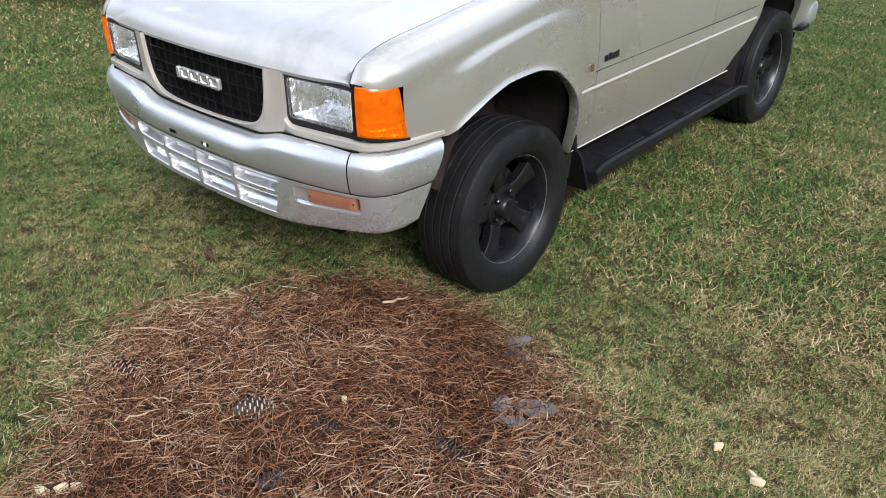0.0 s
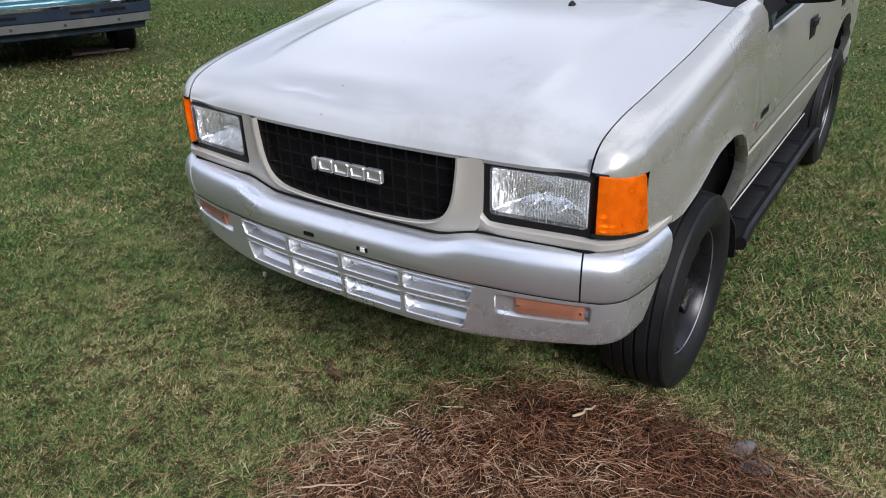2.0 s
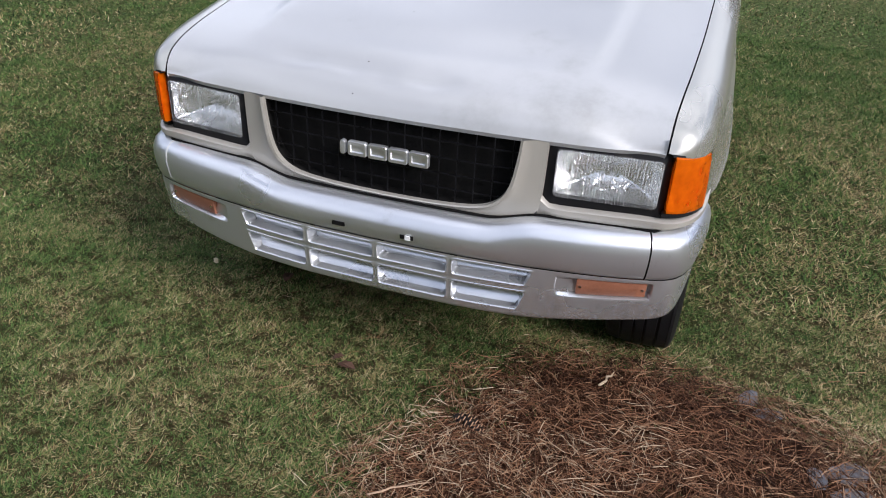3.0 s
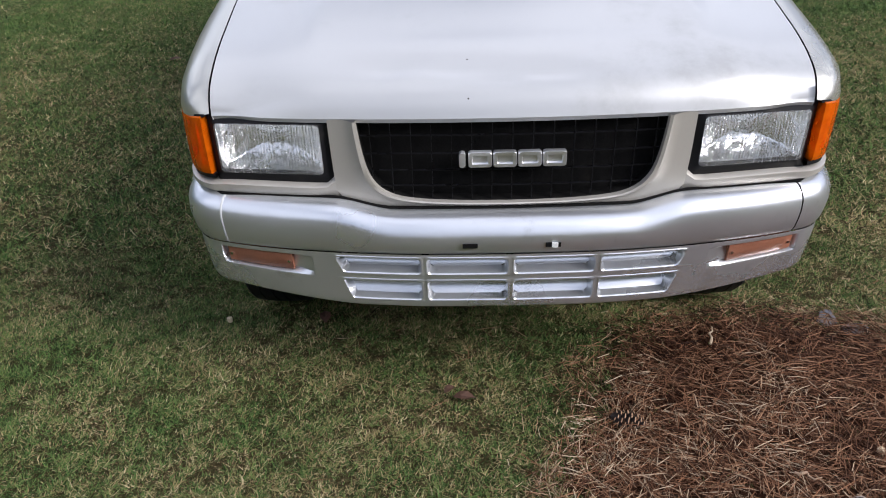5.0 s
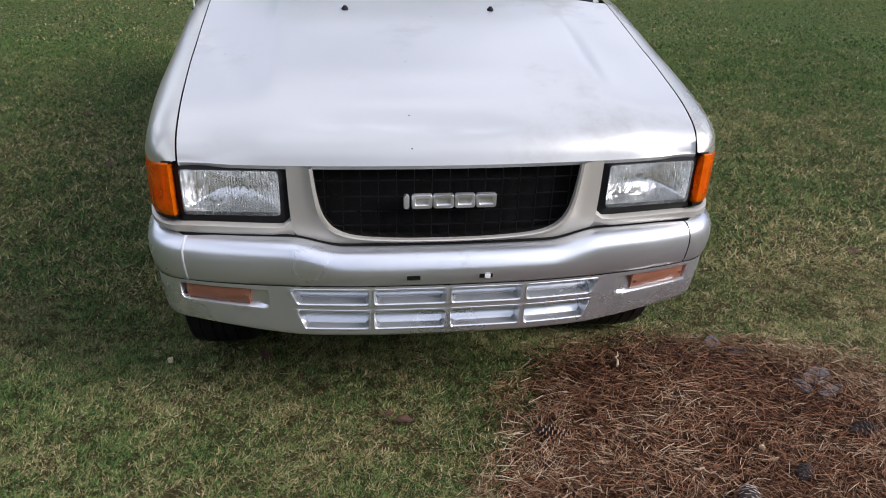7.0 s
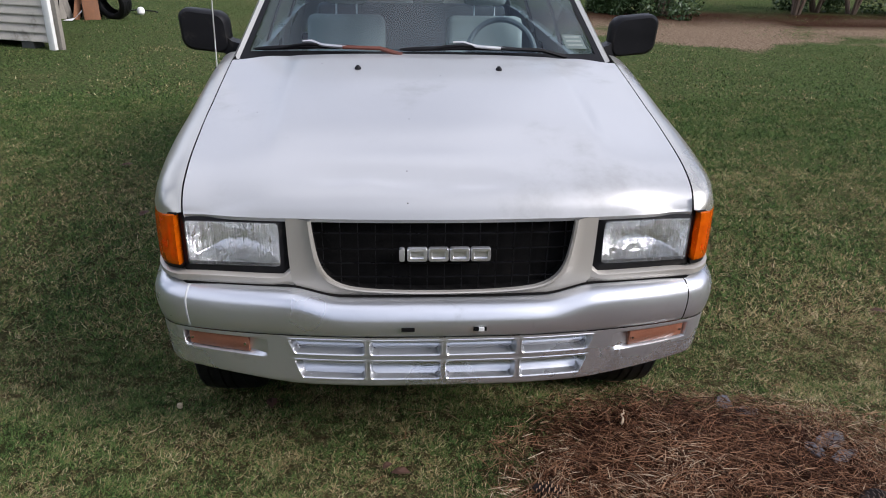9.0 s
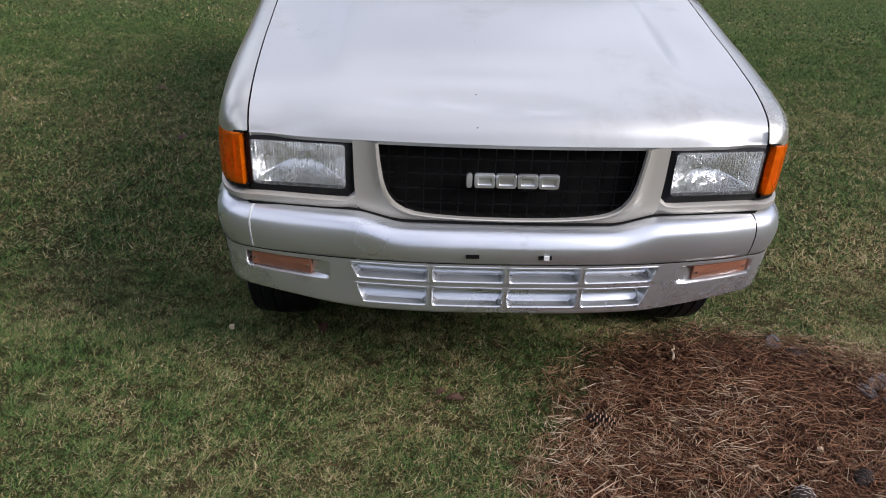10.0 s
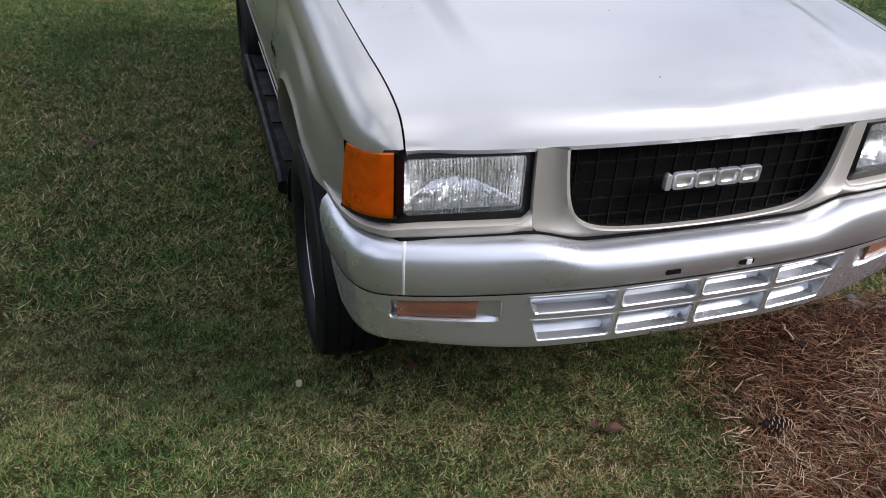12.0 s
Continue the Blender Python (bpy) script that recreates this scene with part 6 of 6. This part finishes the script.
twig(0.69, 0.20, 0.11, 75, 0.005, PALE_STICK, "pale split twig lying in pine straw", 1)
twig(0.61, -0.78, 0.10, 70, 0.003, STICK, seed=2)
twig(0.60, -0.70, 0.07, 20, 0.003, STICK, "curled brown twig lying in pine straw", 3)
twig(0.74, -0.42, 0.06, -30, 0.004, STICK, seed=4)
twig(0.25, -0.52, 0.18, 40, 0.003, STICK, seed=5)
BROWN_LEAF = material("dead brown leaf", (0.055, 0.025, 0.014), 0.8, 0, 0.3, 30, 150)
for k, (x, y, sc) in enumerate(((-0.16, -0.07, 0.7), (-0.185, -0.055, 0.5), (-0.6, 0.35, 0.8), (2.3, 1.1, 0.8), (-2.1, 3.6, 1.0), (-1.7, 2.6, 1.0))):
    bm = bmesh.new()
    mid = [bm.verts.new((0.1 * t * sc, 0, 0.006 * math.sin(t * 5))) for t in (0, 0.33, 0.66, 1)]
    for sgn in (1, -1):
        edge = [bm.verts.new((0.1 * t * sc, sgn * 0.024 * sc, 0.007)) for t in (0.33, 0.66)]
        bm.faces.new((mid[0], mid[1], edge[0]))
        bm.faces.new((mid[1], mid[2], edge[1], edge[0]))
        bm.faces.new((mid[2], mid[3], edge[1]))
    ob = part("leaf", bm, BROWN_LEAF, None, angle=0, at=Matrix.Translation((x, y, ground_z(x, y) + 0.022)) @ pose(0, 0, 0, 0, 0, 50 * k))
    tagged(ob, "dead brown leaf lying on the grass", "leaf", "dead leaves")

# ---- pine straw and grass ----
GX0, GX1, GY0, GY1, GSTEP = -4.0, 5.0, -2.0, 6.0, 0.05
NX, NY = int((GX1 - GX0) / GSTEP) + 1, int((GY1 - GY0) / GSTEP) + 1
D_MAP = np.array([[dry_amount(GX0 + i * GSTEP, GY0 + j * GSTEP) for i in range(NX)] for j in range(NY)])
Z_MAP = np.array([[ground_z(GX0 + i * GSTEP, GY0 + j * GSTEP) for i in range(NX)] for j in range(NY)])
S_MAP = np.array([[straw_depth(GX0 + i * GSTEP, GY0 + j * GSTEP) for i in range(NX)] for j in range(NY)])


def read_map(grid, x, y):
    fx, fy = np.clip((x - GX0) / GSTEP, 0, NX - 1.001), np.clip((y - GY0) / GSTEP, 0, NY - 1.001)
    i, j = fx.astype(int), fy.astype(int)
    u, v = fx - i, fy - j
    return grid[j, i] * (1 - u) * (1 - v) + grid[j, i + 1] * u * (1 - v) + grid[j + 1, i] * (1 - u) * v + grid[j + 1, i + 1] * u * v


def strand_material(name, stops, rough, patch, toned=False):
    m = bpy.data.materials.new(name)
    m.use_nodes = True
    n, l = m.node_tree.nodes, m.node_tree.links
    p = n["Principled BSDF"]
    geo = n.new("ShaderNodeNewGeometry")
    r = n.new("ShaderNodeValToRGB")
    while len(r.color_ramp.elements) < len(stops):
        r.color_ramp.elements.new(0.5)
    for e, (pos, c) in zip(r.color_ramp.elements, stops):
        e.position, e.color = pos, (*c, 1)
    src = geo.outputs["Random Per Island"]
    if toned:
        tone = n.new("ShaderNodeAttribute")
        tone.attribute_name = "tone"
        src = tone.outputs["Fac"]
    if patch:
        co = n.new("ShaderNodeTexCoord")
        t1, t2 = n.new("ShaderNodeTexNoise"), n.new("ShaderNodeTexNoise")
        t1.inputs["Scale"].default_value, t2.inputs["Scale"].default_value = 0.9, 4.0
        t1.inputs["Detail"].default_value = t2.inputs["Detail"].default_value = 4
        for t in (t1, t2):
            l.new(co.outputs["Object"], t.inputs["Vector"])
        a = n.new("ShaderNodeMath")
        a.operation = "ADD"
        l.new(t1.outputs["Fac"], a.inputs[0])
        l.new(t2.outputs["Fac"], a.inputs[1])
        mr = n.new("ShaderNodeMapRange")
        mr.inputs["From Min"].default_value, mr.inputs["From Max"].default_value = 0.75, 1.28
        mr.inputs["To Min"].default_value, mr.inputs["To Max"].default_value = -patch, patch
        l.new(a.outputs[0], mr.inputs["Value"])
        b = n.new("ShaderNodeMath")
        b.operation = "ADD"
        b.use_clamp = True
        l.new(src, b.inputs[0])
        l.new(mr.outputs["Result"], b.inputs[1])
        src = b.outputs[0]
    l.new(src, r.inputs["Fac"])
    l.new(r.outputs["Color"], p.inputs["Base Color"])
    p.inputs["Roughness"].default_value = rough
    p.inputs["Specular IOR Level"].default_value = 0.06
    return m


GREENS = [(0.0, (0.0072, 0.0162, 0.0045)), (0.20, (0.0378, 0.0756, 0.0189)), (0.40, (0.0972, 0.1584, 0.0432)), (0.53, (0.1395, 0.1422, 0.0504)), (0.68, (0.1980, 0.1458, 0.0684)), (0.86, (0.3250, 0.2420, 0.1270)), (1.0, (0.4800, 0.3950, 0.2450))]
GRASS = strand_material("grass blade", GREENS, 0.6, 0, True)
NEEDLE = strand_material("dry pine needle", [(0.0, (0.014, 0.0068, 0.0044)), (0.36, (0.068, 0.0310, 0.0170)), (0.70, (0.190, 0.0915, 0.0480)), (0.92, (0.272, 0.1600, 0.0930)), (1.0, (0.35, 0.265, 0.180))], 0.6, 0.20)


def strands(name, x, y, z, heading, length, width, rise, droop, segs):
    """Ribbons that start at x, y, z and run along their heading; rise and droop shape them."""
    n = len(x)
    twist = np.random.RandomState(31).uniform(-1.2, 1.2, n)
    t = np.linspace(0, 1, segs + 1)
    d = np.stack([np.cos(heading), np.sin(heading)], 1)
    q = np.stack([-d[:, 1], d[:, 0]], 1)
    verts = np.zeros((n, segs + 1, 2, 3))
    for k, tt in enumerate(t):
        c = np.stack([x, y], 1) + d * (length * tt * np.sqrt(np.maximum(0, 1 - (rise * (1 - 0.4 * tt)) ** 2)))[:, None]
        zz = z + length * (rise * tt - droop * tt * tt)
        w = width * (0.5 + 0.5 * np.sin(np.pi * (0.15 + 0.7 * tt)))
        for sd in (0, 1):
            verts[:, k, sd, :2] = c + q * ((sd - 0.5) * w * np.cos(twist))[:, None]
            verts[:, k, sd, 2] = zz + (sd - 0.5) * w * np.sin(twist)
    idx = np.arange(n)[:, None] * (2 * (segs + 1))
    faces = np.concatenate([np.stack([idx + 2 * k, idx + 2 * k + 1, idx + 2 * k + 3, idx + 2 * k + 2], 2) for k in range(segs)], 1).reshape(-1, 4)
    me = bpy.data.meshes.new(name)
    nv, nf = n * 2 * (segs + 1), len(faces)
    me.vertices.add(nv)
    me.vertices.foreach_set("co", verts.reshape(-1).astype(np.float32))
    me.loops.add(nf * 4)
    me.loops.foreach_set("vertex_index", faces.reshape(-1).astype(np.int32))
    me.polygons.add(nf)
    me.polygons.foreach_set("loop_start", np.arange(0, nf * 4, 4, dtype=np.int32))
    me.update(calc_edges=True)
    return me


rs = np.random.RandomState(7)


def value_noise(x, y, scale, seed):
    """Smooth random values from 0 to 1 over the plane."""
    table = np.random.RandomState(seed).rand(256, 256)
    fx, fy = x * scale + 512.0, y * scale + 512.0
    i, j = np.floor(fx).astype(int), np.floor(fy).astype(int)
    u, v = fx - i, fy - j
    u, v = u * u * (3 - 2 * u), v * v * (3 - 2 * v)
    a, b, c, d = (table[(j + q) % 256, (i + p) % 256] for p, q in ((0, 0), (1, 0), (0, 1), (1, 1)))
    return (a * (1 - u) + b * u) * (1 - v) + (c * (1 - u) + d * u) * v


def blades(x, y, z, heading, length, width, rise, curl, tone):
    """Pointed blades of one triangle each, with the tone stored for the material."""
    n = len(x)
    d = np.stack([np.cos(heading), np.sin(heading)], 1)
    q = np.stack([-d[:, 1], d[:, 0]], 1)
    foot = np.stack([x, y], 1)
    tip = foot + d * (length * np.sqrt(1 - rise ** 2))[:, None] + q * (curl * length)[:, None]
    co = np.zeros((n, 3, 3), np.float32)
    co[:, 0, :2], co[:, 1, :2], co[:, 2, :2] = foot - q * (width / 2)[:, None], foot + q * (width / 2)[:, None], tip
    co[:, 0, 2], co[:, 1, 2], co[:, 2, 2] = z, z + 0.0006, z + length * rise
    me = bpy.data.meshes.new("grass")
    me.vertices.add(3 * n)
    me.vertices.foreach_set("co", co.reshape(-1))
    me.loops.add(3 * n)
    me.loops.foreach_set("vertex_index", np.arange(3 * n, dtype=np.int32))
    me.polygons.add(n)
    me.polygons.foreach_set("loop_start", np.arange(0, 3 * n, 3, dtype=np.int32))
    me.update(calc_edges=True)
    at = me.attributes.new("tone", "FLOAT", "POINT")
    at.data.foreach_set("value", np.repeat(tone, 3).astype(np.float32))
    return me


def scatter_grass(x0, x1, y0, y1, density, length, width):
    n = int((x1 - x0) * (y1 - y0) * density)
    x, y = rs.uniform(x0, x1, n), rs.uniform(y0, y1, n)
    tuft = 0.8 * value_noise(x, y, 38.0, 3) + 0.2 * value_noise(x, y, 11.0, 4)
    depth = read_map(S_MAP, x, y) + 0.09 * (value_noise(x, y, 14.0, 5) - 0.5)
    keep = rs.rand(n) > np.clip((depth + 0.10) / 0.22, 0, 0.985)
    keep &= ~((np.abs(x) < 0.60) & (y > 1.0) & (y < 4.0))
    keep &= rs.rand(n) < 0.15 + 1.35 * tuft
    x, y, tuft = x[keep], y[keep], tuft[keep]
    n = len(x)
    dry = read_map(D_MAP, x, y)
    is_dry = rs.rand(n) < dry
    z = np.where((np.abs(x) < 3.9) | (x > 0), read_map(Z_MAP, x, y), 0.0) - 0.003
    L = length * rs.uniform(0.5, 1.5, n) * (0.5 + 1.0 * tuft)
    rise = np.where(rs.rand(n) < 0.35, rs.uniform(0.05, 0.3, n), rs.uniform(0.3, 0.85, n)) * np.where(is_dry, 0.75, 1.0)
    shade = 0.16 * (value_noise(x, y, 18.0, 8) - 0.5)
    tone = np.clip(np.where(is_dry, rs.uniform(0.46, 0.98, n), rs.uniform(0.0, 0.52, n)) + shade, 0, 1)
    return blades(x, y, z, rs.uniform(0, 6.283, n), L, width * rs.uniform(0.6, 1.4, n), rise, rs.normal(0, 0.5, n), tone)


for x0, x1, y0, y1, dens, ln, wd in ((-2.0, 2.7, -1.25, 1.0, 115000, 0.018, 0.0032), (-4.0, -2.0, -0.6, 6.0, 27000, 0.027, 0.0056), (2.7, 5.0, -0.5, 6.0, 27000, 0.027, 0.0056), (-2.0, 2.7, 1.0, 6.0, 30000, 0.032, 0.0056)):
    ob = link("grass", scatter_grass(x0, x1, y0, y1, dens, ln, wd), GRASS, angle=0)
    tagged(ob, "short mown lawn grass, green with dry tan blades", "grass", kind="stuff")


def far_grass():
    u = rs.rand(230000)
    y = 6.0 + 14.0 * u ** 1.3
    x = rs.uniform(-1, 1, len(y)) * (6.0 + 0.62 * y) + 0.5
    x2, y2 = rs.uniform(-13, -4, 150000), rs.uniform(0.0, 6, 150000)
    x3, y3 = rs.uniform(5, 9, 70000), rs.uniform(0.0, 6, 70000)
    x, y = np.concatenate([x, x2, x3]), np.concatenate([y, y2, y3])
    b = np.array([max(bare_amount(p, q), mulch_amount(p, q)) for p, q in zip(x, y)])
    keep = rs.rand(len(x)) > b
    x, y = x[keep], y[keep]
    n = len(x)
    dry = np.array([dry_amount(p, q) for p, q in zip(x, y)])
    tone = np.where(rs.rand(n) < dry, rs.uniform(0.5, 1.0, n), rs.uniform(0.0, 0.50, n))
    return blades(x, y, np.zeros(n) - 0.004, rs.uniform(0, 6.283, n), rs.uniform(0.025, 0.05, n), rs.uniform(0.008, 0.014, n), rs.uniform(0.2, 0.8, n), rs.normal(0, 0.3, n), tone)


ob = link("grass", far_grass(), GRASS, angle=0)
tagged(ob, "short mown lawn grass farther off", "grass", kind="stuff")


def straw():
    n = 88000
    x, y = rs.uniform(-0.6, 2.1, n), rs.uniform(-1.45, 0.7, n)
    depth = read_map(S_MAP, x, y) + 0.05 * np.array([noise.noise((a * 7, b * 7, 9.0)) for a, b in zip(x, y)])
    keep = rs.rand(n) < np.maximum(np.clip((depth + 0.11) / 0.24, 0, 1), 0.012)
    x, y = x[keep], y[keep]
    n = len(x)
    swirl = np.array([noise.noise((a * 2.5, b * 2.5, 3.0)) for a, b in zip(x, y)])
    head = 6.283 * swirl + rs.normal(0, 0.9, n) + np.where(rs.rand(n) < 0.35, rs.uniform(0, 6.28, n), 0)
    L = rs.uniform(0.025, 0.085, n)
    x0, y0 = x - np.cos(head) * L * 0.5, y - np.sin(head) * L * 0.5
    rise = rs.normal(0.05, 0.13, n)
    z = read_map(Z_MAP, x, y) + 0.038 * rs.uniform(0.0, 1.0, n) ** 1.4
    return strands("pine_straw", x0, y0, z, head, L, rs.uniform(0.0013, 0.0026, n), rise, rise + rs.uniform(-0.02, 0.03, n), 2)


ob = link("pine_straw", straw(), NEEDLE, angle=0)
tagged(ob, "bed of reddish brown fallen pine needles", "pine straw", kind="stuff")


def pale_straw():
    """Sun-bleached needles and dry stalks strewn round the edge of the bed."""
    n = 60000
    x, y = rs.uniform(-0.3, 2.3, n), rs.uniform(-1.4, 0.6, n)
    depth = read_map(S_MAP, x, y) + 0.10 * (value_noise(x, y, 6.0, 12) - 0.5)
    lit = 0.25 + 0.75 * np.clip(np.maximum((x - 1.0) / 0.5, (-0.55 - y) / 0.3), 0, 1)
    keep = rs.rand(n) < 0.75 * lit * np.exp(-((depth - 0.01) / 0.11) ** 2)
    x, y = x[keep], y[keep]
    n = len(x)
    head = rs.uniform(0, 6.283, n)
    L = rs.uniform(0.02, 0.07, n)
    rise = rs.normal(0.05, 0.13, n)
    z = read_map(Z_MAP, x, y) + rs.uniform(0.006, 0.03, n)
    return strands("pine_straw", x - np.cos(head) * L * 0.5, y - np.sin(head) * L * 0.5, z, head, L, rs.uniform(0.0013, 0.0025, n), rise, rise + rs.uniform(-0.02, 0.03, n), 2)


PALE_NEEDLE = strand_material("bleached pine needle", [(0.0, (0.07, 0.038, 0.02)), (0.45, (0.20, 0.125, 0.07)), (0.8, (0.33, 0.24, 0.15)), (1.0, (0.46, 0.38, 0.27))], 0.6, 0.15)
ob = link("pine_straw", pale_straw(), PALE_NEEDLE, angle=0)
tagged(ob, "sun-bleached needles and dry stalks edging the straw", "pine straw", kind="stuff")
